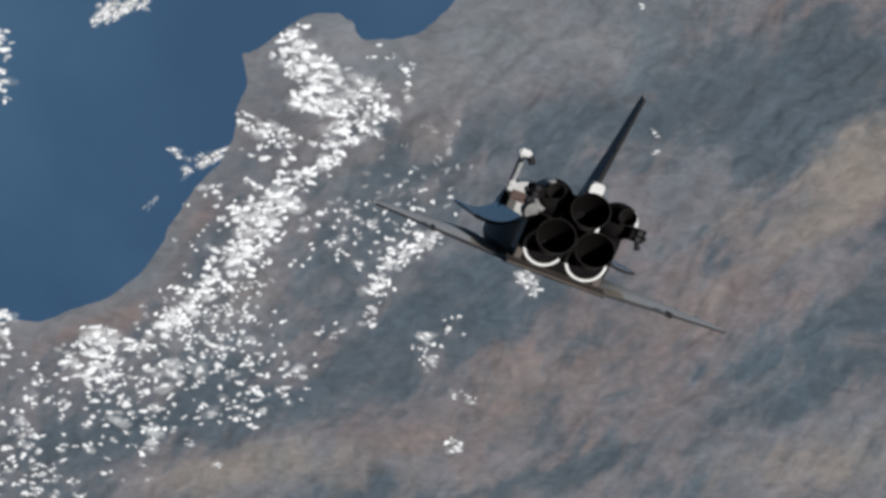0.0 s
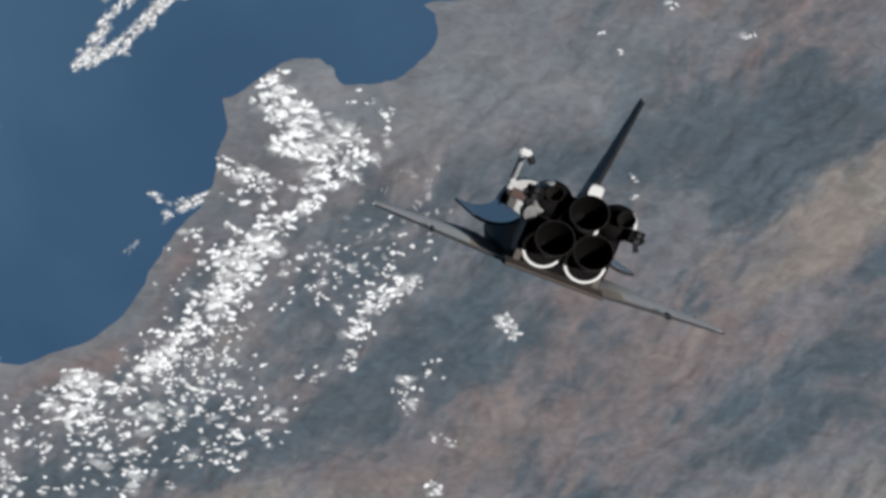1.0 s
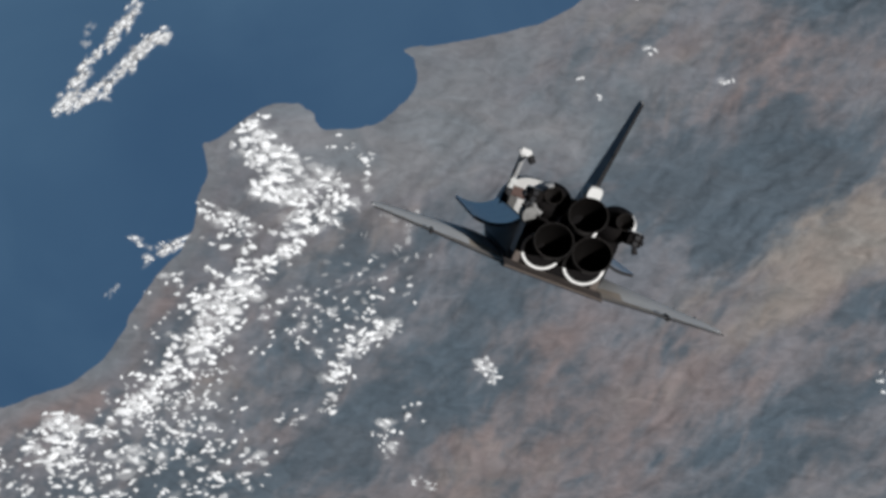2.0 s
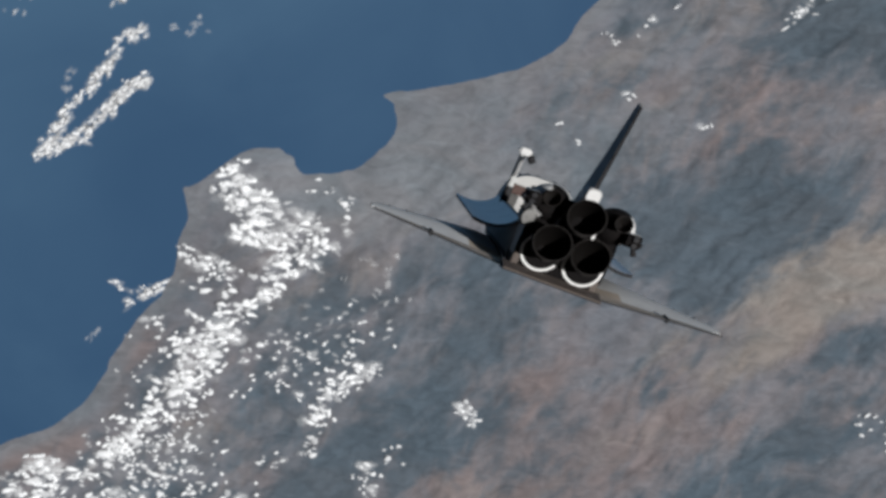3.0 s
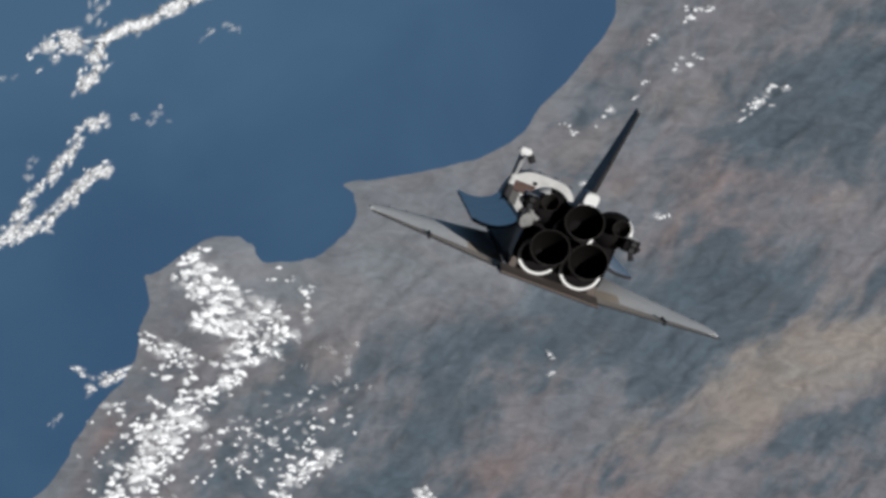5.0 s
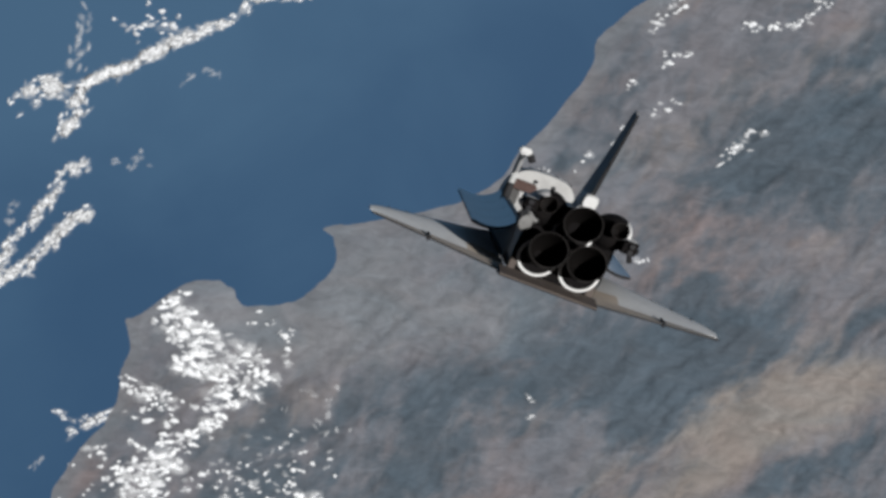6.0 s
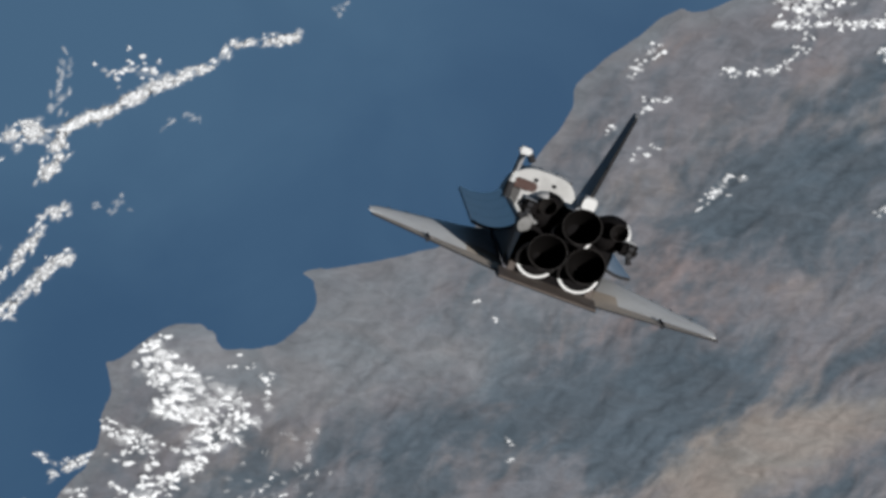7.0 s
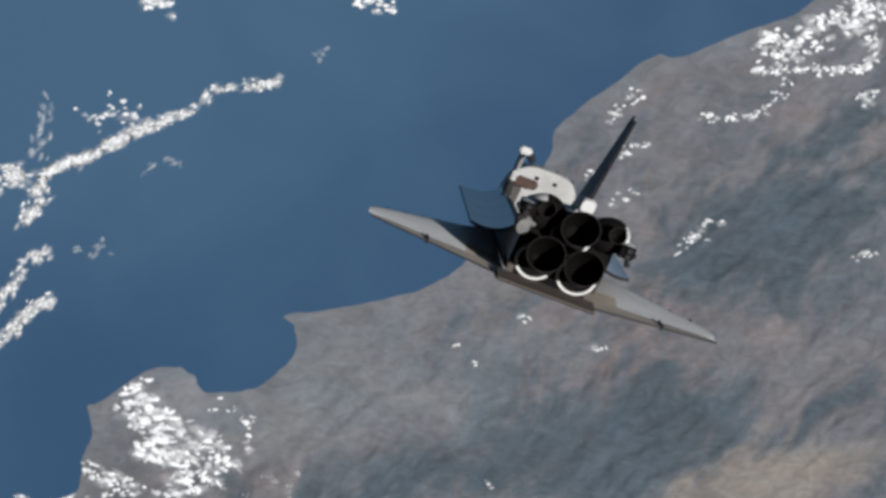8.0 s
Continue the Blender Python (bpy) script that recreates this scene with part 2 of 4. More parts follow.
def build_earth():
    x, y = axis(-375, 345, 1.5, 4000), axis(-425, 175, 1.5, 4000)
    gx, gy = np.meshgrid(x, y)
    shore = coastline()
    ring = np.vstack([shore, [(4800, 2400), (4800, -4800), (-4800, -4800), (-4800, -1400)]])
    # side of the shore, and distance from it
    inside = np.zeros(gx.shape, bool)
    for (ax, ay), (bx, by) in zip(ring, np.roll(ring, -1, 0)):
        if ay != by:
            inside ^= ((ay > gy) != (by > gy)) & (gx < (bx - ax) * (gy - ay) / (by - ay) + ax)
    dist = np.full(gx.shape, 1e9)
    for (ax, ay), (bx, by) in zip(ring[:-4], ring[1:-3]):
        dx, dy = bx - ax, by - ay
        s = np.clip(((gx - ax) * dx + (gy - ay) * dy) / (dx * dx + dy * dy + 1e-9), 0, 1)
        np.minimum(dist, (gx - ax - s * dx) ** 2 + (gy - ay - s * dy) ** 2, out=dist)
    dist = np.sqrt(dist) * np.where(inside, 1, -1)
    # hills and dry valleys, drawn out along the coast's run
    u, v = gx * 0.87 + gy * 0.5, gy * 0.87 - gx * 0.5
    wu, wv = 30 * (fractal(gx / 60, gy / 60, 5) - 0.5), 30 * (fractal(gx / 60, gy / 60, 9) - 0.5)
    ridge = 1 - np.abs(2 * fractal((u + wu) / 48, (v + wv) / 18, 31, 7, 0.55) - 1)
    inland = np.clip(dist / 45, 0, 1)
    land = np.clip(dist * 0.10, -3, 0.7) + inland * 4.5 * (ridge - 0.15)
    curve = -(gx * gx + gy * gy) / (2 * EARTH)
    HEIGHTS.update(x=x, y=y, z=np.maximum(land + curve, curve), shore=dist)
    scrub = 1.1 * (fractal((u + 1.5 * wu) / 60, (v + 1.5 * wv) / 26, 41, 6, 0.55) - 0.5) + 0.24
    sand = 0.9 * (fractal((u + wu) / 90, (v + wv) / 35, 57, 6) - 0.5) + 0.04
    rust = 0.9 * (fractal((u - wu) / 55, (v + wv) / 30, 63, 6) - 0.5) + 0.12
    pale = 0.5 * (fractal((u + wu) / 40, (v - wv) / 25, 67, 6) - 0.5) - 0.12
    warp_x, warp_y = gx + 0.9 * wu, gy + 0.9 * wv

    def soil_patch(what, px, py, rx, ry, turn, amount):
        nonlocal scrub, sand, rust, pale
        c, s = math.cos(radians(turn)), math.sin(radians(turn))
        a, b = (warp_x - px) * c + (warp_y - py) * s, (warp_y - py) * c - (warp_x - px) * s
        w = amount * np.exp(-0.9 * ((a / rx) ** 2 + (b / ry) ** 2))
        # pale coastal land, with the haze over it put into the colour
        if what == "pale":
            pale, scrub, rust = pale + 0.8 * w, scrub - 0.3 * w, rust - 0.3 * w
        elif what == "scrub":
            scrub = scrub + 0.5 * w
        elif what == "rust":
            rust, scrub = rust + 0.6 * w, scrub - 0.22 * w
        else:
            sand, scrub = sand + 0.7 * w, scrub - 0.25 * w

    soil_patch('scrub', -88, -311, 82, 27, 25, 1)
    soil_patch('scrub', -180, -349, 53, 18, 10, 0.9)
    soil_patch('scrub', -41, -274, 43, 28, 30, 0.9)
    soil_patch('scrub', 101, -125, 89, 36, 25, 0.85)
    soil_patch('scrub', 172, -132, 53, 28, 60, 0.9)
    soil_patch('scrub', 51, -104, 27, 21, 40, 0.8)
    soil_patch('scrub', 57, -310, 14, 14, 40, 0.6)
    soil_patch('scrub', 172, -294, 53, 9, 28, 1.1)
    soil_patch('scrub', 169, -331, 50, 9, 25, 1.1)
    soil_patch('scrub', 36, -375, 44, 10, 15, 1)
    soil_patch('scrub', -41, -393, 34, 7, 15, 0.9)
    soil_patch('scrub', -125, -397, 21, 7, 10, 0.8)
    soil_patch('scrub', -316, -373, 64, 32, 10, 0.9)
    soil_patch('scrub', -223, -335, 46, 21, 20, 0.6)
    soil_patch('scrub', -70, -172, 64, 39, 40, 0.55)
    soil_patch('scrub', -131, -241, 53, 28, 50, 0.45)
    soil_patch('scrub', 147, -160, 43, 14, 30, 0.7)
    soil_patch('rust', 17, -325, 78, 32, 10, 0.9)
    soil_patch('sand', 177, -376, 64, 20, 15, 1)
    soil_patch('sand', -206, -385, 68, 16, 5, 1)
    soil_patch('rust', 92, -258, 57, 28, 20, 0.8)
    soil_patch('rust', -34, -115, 43, 25, 20, 0.7)
    soil_patch('rust', -223, -224, 25, 8, 62, 0.9)
    soil_patch('rust', -281, -287, 53, 9, 18, 0.9)
    soil_patch('rust', -88, -367, 53, 11, 10, 0.6)
    soil_patch('sand', 190, -178, 32, 21, 30, 0.5)
    soil_patch('scrub', -7, -211, 53, 37, 60, 1)
    soil_patch('scrub', -95, -276, 39, 21, 30, 0.8)
    soil_patch('scrub', 152, -166, 36, 18, 0, 0.7)
    soil_patch('scrub', 69, -242, 21, 10, 20, 0.7)
    soil_patch('scrub', 109, -251, 25, 8, 15, 0.8)
    soil_patch('scrub', 239, -210, 39, 9, 20, 0.9)
    soil_patch('scrub', 211, -277, 50, 12, 10, 0.9)
    soil_patch('scrub', 206, -7, 60, 25, 50, 1.25)
    soil_patch('scrub', 241, -14, 39, 32, 40, 1.2)
    soil_patch('scrub', 79, -52, 23, 15, 20, 0.8)
    soil_patch('scrub', 82, -15, 20, 7, 20, 0.7)
    soil_patch('sand', 185, -214, 75, 14, 35, 1)
    soil_patch('sand', 227, -166, 46, 21, 30, 0.8)
    soil_patch('rust', 121, -277, 60, 18, 15, 0.8)
    soil_patch('rust', 157, -56, 68, 16, 5, 0.8)
    soil_patch('rust', 29, -241, 25, 21, 30, 0.7)
    soil_patch('pale', 0, -51, 39, 18, 10, 0.5)
    soil_patch('scrub', 103, -116, 71, 39, 10, 0.3)
    soil_patch('scrub', 74, -86, 25, 18, 10, 0.5)
    soil_patch('scrub', 117, -55, 46, 14, 10, 0.6)
    soil_patch('scrub', 194, -120, 53, 23, 20, 0.8)
    soil_patch('scrub', 280, -112, 20, 6, 15, 1.1)
    soil_patch('scrub', 287, 73, 50, 11, 38, 1.1)
    soil_patch('scrub', 295, 32, 46, 14, 30, 0.8)
    soil_patch('scrub', 260, -5, 57, 20, 30, 0.8)
    soil_patch('scrub', 8, -139, 25, 11, 40, 0.5)
    soil_patch('sand', 263, -161, 75, 17, 15, 1)
    soil_patch('rust', 63, -138, 21, 6, 20, 0.8)
    soil_patch('rust', 153, -86, 60, 9, 8, 0.8)
    soil_patch('pale', -28, -87, 46, 27, 30, 0.9)
    soil_patch('pale', -90, -128, 50, 28, 20, 0.9)
    soil_patch('pale', 27, -112, 68, 28, 20, 0.9)
    soil_patch('pale', -138, -114, 43, 25, 30, 0.7)
    soil_patch('pale', 103, -67, 53, 21, 15, 0.4)
    soil_patch('rust', 9, -64, 46, 18, 10, 0.5)
    soil_patch('rust', 207, -23, 53, 11, 15, 0.5)
    # dry washes and ridges break the soils into fingers
    mottle = fractal((u + wu) / 17, (v + wv) / 8, 71, 6, 0.6) - 0.5
    cross = fractal((gx * 0.45 + gy * 0.89 + wu) / 26, (gy * 0.45 - gx * 0.89 + wv) / 9, 77, 5, 0.58) - 0.5
    vein = np.abs(fractal((u + 1.8 * wu) / 30, (v + 1.8 * wv) / 17, 83, 5, 0.55) - 0.5)
    fingers = 0.9 * mottle + 0.8 * cross + 1.0 * (0.07 - np.minimum(vein, 0.16))

    def drift(field, lo, hi):
        f = np.clip((field - lo) / (hi - lo), 0, 1)
        return f * f * (3 - 2 * f)

    scrub = drift(scrub + 0.95 * fingers, 0.04, 0.80) * np.clip(dist / 14 + 0.1, 0, 1)
    sand = drift(sand + 0.45 * mottle - 0.3 * cross, 0.0, 0.8)
    pale = drift(pale + 0.5 * mottle + 0.2 * cross, 0.0, 0.9)
    rust = drift(rust - 0.5 * cross + 0.25 * mottle, 0.0, 0.75)
    shore_band = np.clip(1 - np.abs(dist - 4) / 9, 0, 1) * 0.6
    shore_band = np.maximum(shore_band, 0.85 * pale)
    tagged(sheet("ground", x, y, land + curve, land_material(), (("scrub", scrub), ("sand", sand), ("rust", rust), ("shore", shore_band))),
           "brown desert coast with blue-grey scrub and pale sand, seen from orbit", "ground", kind="structure")
    sx, sy = axis(-600, 600, 25, 4000), axis(-600, 600, 25, 4000)
    wx, wy = np.meshgrid(sx, sy)
    near = np.full(wx.shape, 1e9)
    for px, py in shore[::3]:
        np.minimum(near, (wx - px) ** 2 + (wy - py) ** 2, out=near)
    offshore = np.clip(np.sqrt(near) / 190, 0, 1)
    tagged(sheet("water", sx, sy, -(wx * wx + wy * wy) / (2 * EARTH), sea_material(), (("offshore", offshore),)),
           "deep blue sea along a curving desert coast", "sea", kind="structure")


build_earth()


# ---------------------------------------------------------------- clouds
# each kind: material, label, height of a puff, lean, drawn-out shape, chance of a thin veil round it, share of puffs, growth
CLOUDS = {
    "big": (cloud_material("thick_cloud", 1.0), "bright white cumulus bank above the coastal land", 0.32, 0.0, 1.32, 0.15, 0.38, 1.85),
    "small": (cloud_material("broken_cloud", 0.88), "scattered small white cumulus puffs above the dry land", 0.28, 0.0, 1.28, 0.15, 0.36, 1.75),
    "wisp": (cloud_material("streaked_cloud", 0.9), "white streaked cloud bank drifting over the sea", 0.25, 0.6, 1.45, 0.9, 0.7, 1.5),
    "faint": (cloud_material("thin_cloud", 0.26), "thin faint veil of broken cloud", 0.10, 0.6, 1.4, 0.0, 0.5, 2.4),
}
VEIL = cloud_material("cloud_edge", 0.30)


def mound():
    """A low round mound of cloud: its points, faces and how thick it is at each point."""
    around, rings = 14, (0.3, 0.55, 0.78, 1.0)
    co, thick = [(0, 0, 1)], [1.0]
    for q in rings:
        for k in range(around):
            a = 2 * math.pi * (k + 0.5 * (q == 0.55 or q == 1.0)) / around
            co.append((q * math.cos(a), q * math.sin(a), 1 - q * q))
            thick.append(1 - q ** 1.6)
    tris = [(0, 1 + k, 1 + (k + 1) % around) for k in range(around)]
    for i in range(len(rings) - 1):
        a, b = 1 + i * around, 1 + (i + 1) * around
        for k in range(around):
            n = (k + 1) % around
            tris += [(a + k, b + k, b + n), (a + k, b + n, a + n)]
    return np.array(co), np.array(tris), np.array(thick)


PUFF, PUFF_FACES, PUFF_THICK = mound()
cloud_dice = np.random.default_rng(7)
CENTRES = {}


def lumpy(x, y, z, r, flat, amount, lean, drawn):
    """One rounded lump with an uneven rim, drawn out and turned at random."""
    a, long = cloud_dice.normal(lean, 0.4), drawn * (0.75 + 0.5 * cloud_dice.random())
    way = np.arctan2(PUFF[:, 1], PUFF[:, 0])
    bulge = 1 + amount * (np.sin(2 * way + 6 * cloud_dice.random()) + 0.8 * np.sin(3 * way + 6 * cloud_dice.random()) + 0.6 * np.sin(5 * way + 6 * cloud_dice.random()))
    p = PUFF * (r * long, r / long, r * flat)
    p[:, :2] *= bulge[:, None]
    return np.stack([x + p[:, 0] * math.cos(a) - p[:, 1] * math.sin(a), y + p[:, 0] * math.sin(a) + p[:, 1] * math.cos(a),
                     z + p[:, 2]], 1)


def cloud_bank(kind, spine, width, count, small, large):
    """One bank of cloud: rounded puffs with thin edges, gathered along a line, closer and larger near its middle."""
    mat, label, flat, lean, drawn, veil, share, growth = CLOUDS[kind]
    pts = np.array(spine)
    run = np.concatenate([[0], np.cumsum(np.linalg.norm(np.diff(pts, axis=0), axis=1))])
    co, faces, slots, made = [], [], [], 0
    apart, tries = {"big": 0.46, "small": 0.68, "faint": 0.45}.get(kind, 0.0), 0
    ashore = kind in ("big", "small") and min(inshore(*p) for p in spine) > 0

    def put(points, slot):
        faces.append(PUFF_FACES + len(co) * len(PUFF))
        slots.append(np.full(len(PUFF_FACES), slot))
        co.append(points)

    while made < count * share and tries < 40 * count:
        tries += 1
        s = cloud_dice.random() * run[-1]
        off = cloud_dice.normal(0, width * 0.8, 2)
        if kind in ("wisp", "faint"):      # drawn out along the bank's own run
            k = min(int(np.searchsorted(run, s, "right")), len(pts) - 1)
            lean = math.atan2(*(pts[k] - pts[k - 1])[::-1])
        x, y = np.interp(s, run, pts[:, 0]) + off[0], np.interp(s, run, pts[:, 1]) + off[1]
        # clumps and gaps
        if float(fractal(np.array([x / 6]), np.array([y / 4.5]), 91, 4, 0.6)[0]) < 0.33 + 0.22 * cloud_dice.random():
            continue
        if ashore and inshore(x, y) < 2:
            continue
        near = math.exp(-(off @ off) / (width * width + 0.1))
        r0 = growth * (max(small, 0.8) + (large - small) * (0.3 + 0.7 * near) * cloud_dice.random() ** (1.1 if kind == "big" else 1.8))
        # puffs keep their distance from one another
        if apart and any(math.hypot(px - x, py - y) < apart * (r0 + pr) for px, py, pr in CENTRES.get((x // 16, y // 16), ())):
            continue
        made += 1
        for i, j in ((i, j) for i in (-1, 0, 1) for j in (-1, 0, 1)):
            CENTRES.setdefault((x // 16 + i, y // 16 + j), []).append((x, y, r0))
        z = above(x, y) + 0.3 + 0.6 * cloud_dice.random()
        put(lumpy(x, y, z, r0, flat, 0.13, lean, drawn), 0)
        for _ in range(cloud_dice.integers(0, 2)):
            r = r0 * (0.5 + 0.35 * cloud_dice.random())
            put(lumpy(x + cloud_dice.normal(0, r0 * 0.9), y + cloud_dice.normal(0, r0 * 0.6), z + 0.2, r, flat, 0.13, lean, drawn), 0)
        if cloud_dice.random() < veil:
            put(lumpy(x + cloud_dice.normal(0, r0 * 0.4), y + cloud_dice.normal(0, r0 * 0.4), z - 0.2, r0 * (1.7 + 0.9 * cloud_dice.random()), flat * 0.4, 0.16, lean, drawn), 1)
    me = bpy.data.meshes.new("cloud_bank")
    me.from_pydata(np.concatenate(co).tolist(), [], np.concatenate(faces).tolist())
    me.attributes.new("thickness", "FLOAT", "POINT").data.foreach_set("value", np.tile(PUFF_THICK, len(co)).astype(np.float32))
    me.polygons.foreach_set("use_smooth", np.ones(len(me.polygons), bool))
    me.materials.append(mat)
    me.materials.append(VEIL)
    me.polygons.foreach_set("material_index", np.concatenate(slots).astype(np.int32))
    return tagged(new("cloud_bank", me), label, "cloud", "clouds over the coast", "stuff")


cloud_bank('big', [(-156.9, -102.6), (-151.7, -118.6), (-146.5, -143.6)], 7.2, 154, 1.3, 3.4)
cloud_bank('big', [(-133.9, -125.7), (-128.7, -163.3), (-141.4, -183.2)], 7.2, 132, 1.0, 3.1)
cloud_bank('big', [(-116.0, -136.4), (-106.0, -141.7), (-107.2, -152.4), (-118.0, -163.2)], 6.5, 79, 1.0, 2.7)
cloud_bank('big', [(-348.2, -99.5), (-343.5, -110.2)], 3.6, 26, 1.0, 2.7)
cloud_bank('big', [(-348.2, -124.6), (-345.1, -144.4)], 2.9, 30, 0.8, 2.4)
cloud_bank('faint', [(-300.2, -1.6), (-278.1, 17.0)], 5.0, 18, 0.8, 1.3)
cloud_bank('small', [(-110.6, -118.5), (-89.2, -120.2), (-88.2, -138.0)], 5.8, 34, 0.8, 1.7)
cloud_bank('big', [(-191.5, -156.4), (-173.7, -165.3), (-159.3, -165.2)], 5.4, 74, 0.8, 2.4)
cloud_bank('big', [(-155.1, -186.8), (-166.8, -203.2), (-183.1, -205.1), (-191.6, -221.5)], 6.1, 154, 1.0, 3.1)
cloud_bank('big', [(-169.8, -212.3), (-185.2, -234.2), (-199.2, -248.9)], 6.1, 132, 1.0, 3.1)
cloud_bank('big', [(-206.4, -247.1), (-214.6, -263.7), (-233.1, -280.3), (-246.0, -291.5)], 5.8, 154, 1.0, 3.4)
cloud_bank('big', [(-246.0, -291.5), (-269.9, -299.1), (-295.6, -301.1), (-310.6, -314.2)], 6.5, 132, 1.0, 3.1)
cloud_bank('big', [(-290.1, -299.2), (-279.4, -312.1), (-290.6, -323.3)], 6.1, 79, 1.0, 3.4)
cloud_bank('small', [(-184.7, -187.0), (-204.0, -282.0), (-267.1, -341.7), (-330.2, -364.7)], 27.0, 494, 0.5, 2.1)
cloud_bank('big', [(-352.1, -284.9), (-345.3, -307.1)], 4.3, 39, 1.0, 3.1)
cloud_bank('small', [(-336.4, -316.3), (-325.6, -327.3), (-316.7, -340.3)], 5.8, 38, 0.8, 2.7)
cloud_bank('small', [(-335.4, -349.8), (-338.3, -394.9), (-310.3, -383.3)], 13.0, 180, 0.8, 2.4)
cloud_bank('big', [(-253.1, -339.8), (-249.0, -356.5), (-260.3, -371.6)], 5.0, 52, 0.8, 2.7)
cloud_bank('small', [(-171.5, -311.2), (-151.5, -316.6), (-168.1, -333.4)], 7.2, 57, 0.8, 2.4)
cloud_bank('big', [(-68.9, -229.9), (-90.5, -237.3), (-102.1, -253.8), (-111.2, -268.4)], 4.0, 136, 0.8, 2.7)
cloud_bank('small', [(-109.5, -275.8), (-113.1, -288.7)], 3.6, 22, 0.8, 2.1)
cloud_bank('small', [(-145.9, -296.3), (-129.5, -290.6)], 4.3, 19, 0.8, 2.1)
cloud_bank('small', [(-148.9, -223.1), (-116.5, -226.5), (-80.4, -219.0)], 15.1, 209, 0.5, 1.7)
cloud_bank('faint', [(-123.6, -203.0), (-73.2, -202.7), (-58.9, -175.6), (-87.5, -163.1)], 15.1, 72, 0.5, 1.1)
cloud_bank('small', [(-78.7, -293.9), (-73.3, -299.4), (-75.1, -310.5)], 5.0, 45, 0.8, 2.1)
cloud_bank('small', [(-66.0, -288.3), (-53.4, -284.5)], 3.6, 15, 0.5, 1.4)
cloud_bank('big', [(-17.4, -255.8), (-10.2, -255.7), (-6.2, -263.3)], 2.5, 39, 0.8, 2.1)
cloud_bank('big', [(-58.8, -362.2), (-55.8, -369.6)], 2.5, 19, 0.8, 2.1)
cloud_bank('small', [(-58.8, -332.5), (-47.2, -331.7), (-49.7, -338.0)], 2.2, 15, 0.5, 1.7)
cloud_bank('wisp', [(-238.7, -174.6), (-220.7, -181.7), (-202.6, -175.5)], 2.0, 26, 0.6, 1.3)
cloud_bank('wisp', [(-229.9, -191.5), (-216.4, -181.7)], 1.4, 14, 0.6, 1.3)
cloud_bank('small', [(-222.6, -311.6), (-193.3, -304.0), (-175.3, -326.1), (-212.1, -348.7)], 16.2, 190, 0.5, 2.1)
cloud_bank('small', [(-277.9, -330.7), (-229.7, -296.9), (-196.5, -267.2)], 18.0, 209, 0.5, 2.1)
cloud_bank('faint', [(-251.9, -209.1), (-244.6, -203.6)], 2.2, 7, 0.8, 1.1)
cloud_bank('wisp', [(-216.8, -12.8), (-230.3, -21.1), (-243.4, -42.6), (-263.8, -64.4), (-282.6, -92.3)], 3.2, 144, 0.8, 1.6)
cloud_bank('wisp', [(-214.5, -43.6), (-232.8, -57.0), (-255.0, -78.8), (-286.3, -97.1)], 3.2, 144, 0.8, 1.9)
cloud_bank('faint', [(-179.7, -6.6), (-194.3, -21.0)], 3.2, 12, 0.8, 1.3)
cloud_bank('wisp', [(-219.8, 20.0), (-229.8, 5.7)], 2.9, 28, 0.8, 1.6)
cloud_bank('faint', [(-257.6, -31.9), (-265.3, -51.7)], 4.3, 14, 0.8, 1.3)
cloud_bank('small', [(212.5, 13.1), (195.2, -4.5), (183.1, -13.8)], 2.9, 38, 0.5, 1.7)
cloud_bank('small', [(238.3, -264.0), (261.7, -263.7), (264.0, -286.0)], 5.0, 53, 0.8, 2.1)
cloud_bank('small', [(107.0, -4.1), (82.4, -20.1)], 4.3, 13, 0.5, 1.4)
cloud_bank('wisp', [(-64.4, 96.8), (-106.7, 90.7), (-119.4, 78.9), (-153.7, 66.3), (-186.4, 50.1)], 2.0, 192, 0.8, 1.6)
cloud_bank('wisp', [(-153.7, 66.3), (-186.4, 50.1), (-215.6, 37.4)], 1.7, 128, 1.0, 1.9)
cloud_bank('wisp', [(-215.6, 37.4), (-221.3, 21.1), (-230.0, 6.6)], 2.9, 64, 0.8, 1.9)
cloud_bank('wisp', [(-226.5, 35.5), (-240.9, 37.3), (-261.2, 24.6)], 4.6, 88, 0.8, 1.9)
cloud_bank('small', [(-184.2, 71.6), (-167.8, 80.6), (-153.6, 69.9)], 6.5, 53, 0.5, 1.7)
cloud_bank('faint', [(-213.8, 85.8), (-213.0, 69.7), (-221.8, 49.9)], 3.6, 36, 1.0, 2.0)
cloud_bank('faint', [(-152.3, 40.5), (-127.0, 45.6)], 2.9, 16, 0.8, 1.3)
cloud_bank('faint', [(-194.8, -11.4), (-178.5, -8.8)], 3.2, 12, 0.8, 1.3)
cloud_bank('small', [(162.1, 91.3), (149.5, 79.6), (143.3, 69.0)], 2.5, 41, 0.5, 2.1)
cloud_bank('small', [(170.3, 60.2), (148.1, 47.7), (130.5, 40.5)], 3.6, 30, 0.5, 1.7)
cloud_bank('small', [(143.1, 20.9), (160.8, 28.1)], 3.6, 17, 0.5, 1.7)
cloud_bank('small', [(202.6, 74.5), (230.8, 75.3), (244.8, 79.9)], 2.5, 49, 0.5, 2.1)
cloud_bank('big', [(237.9, 120.8), (264.3, 122.6), (288.6, 133.3), (311.2, 143.9)], 7.9, 264, 0.8, 2.4)
cloud_bank('big', [(234.6, 105.9), (259.4, 104.6), (305.1, 106.8)], 1.8, 114, 0.8, 1.7)
cloud_bank('small', [(309.2, 124.5), (303.4, 106.1)], 2.5, 30, 0.8, 2.1)
cloud_bank('small', [(305.5, 90.9), (302.2, 83.8)], 2.5, 13, 0.5, 1.7)
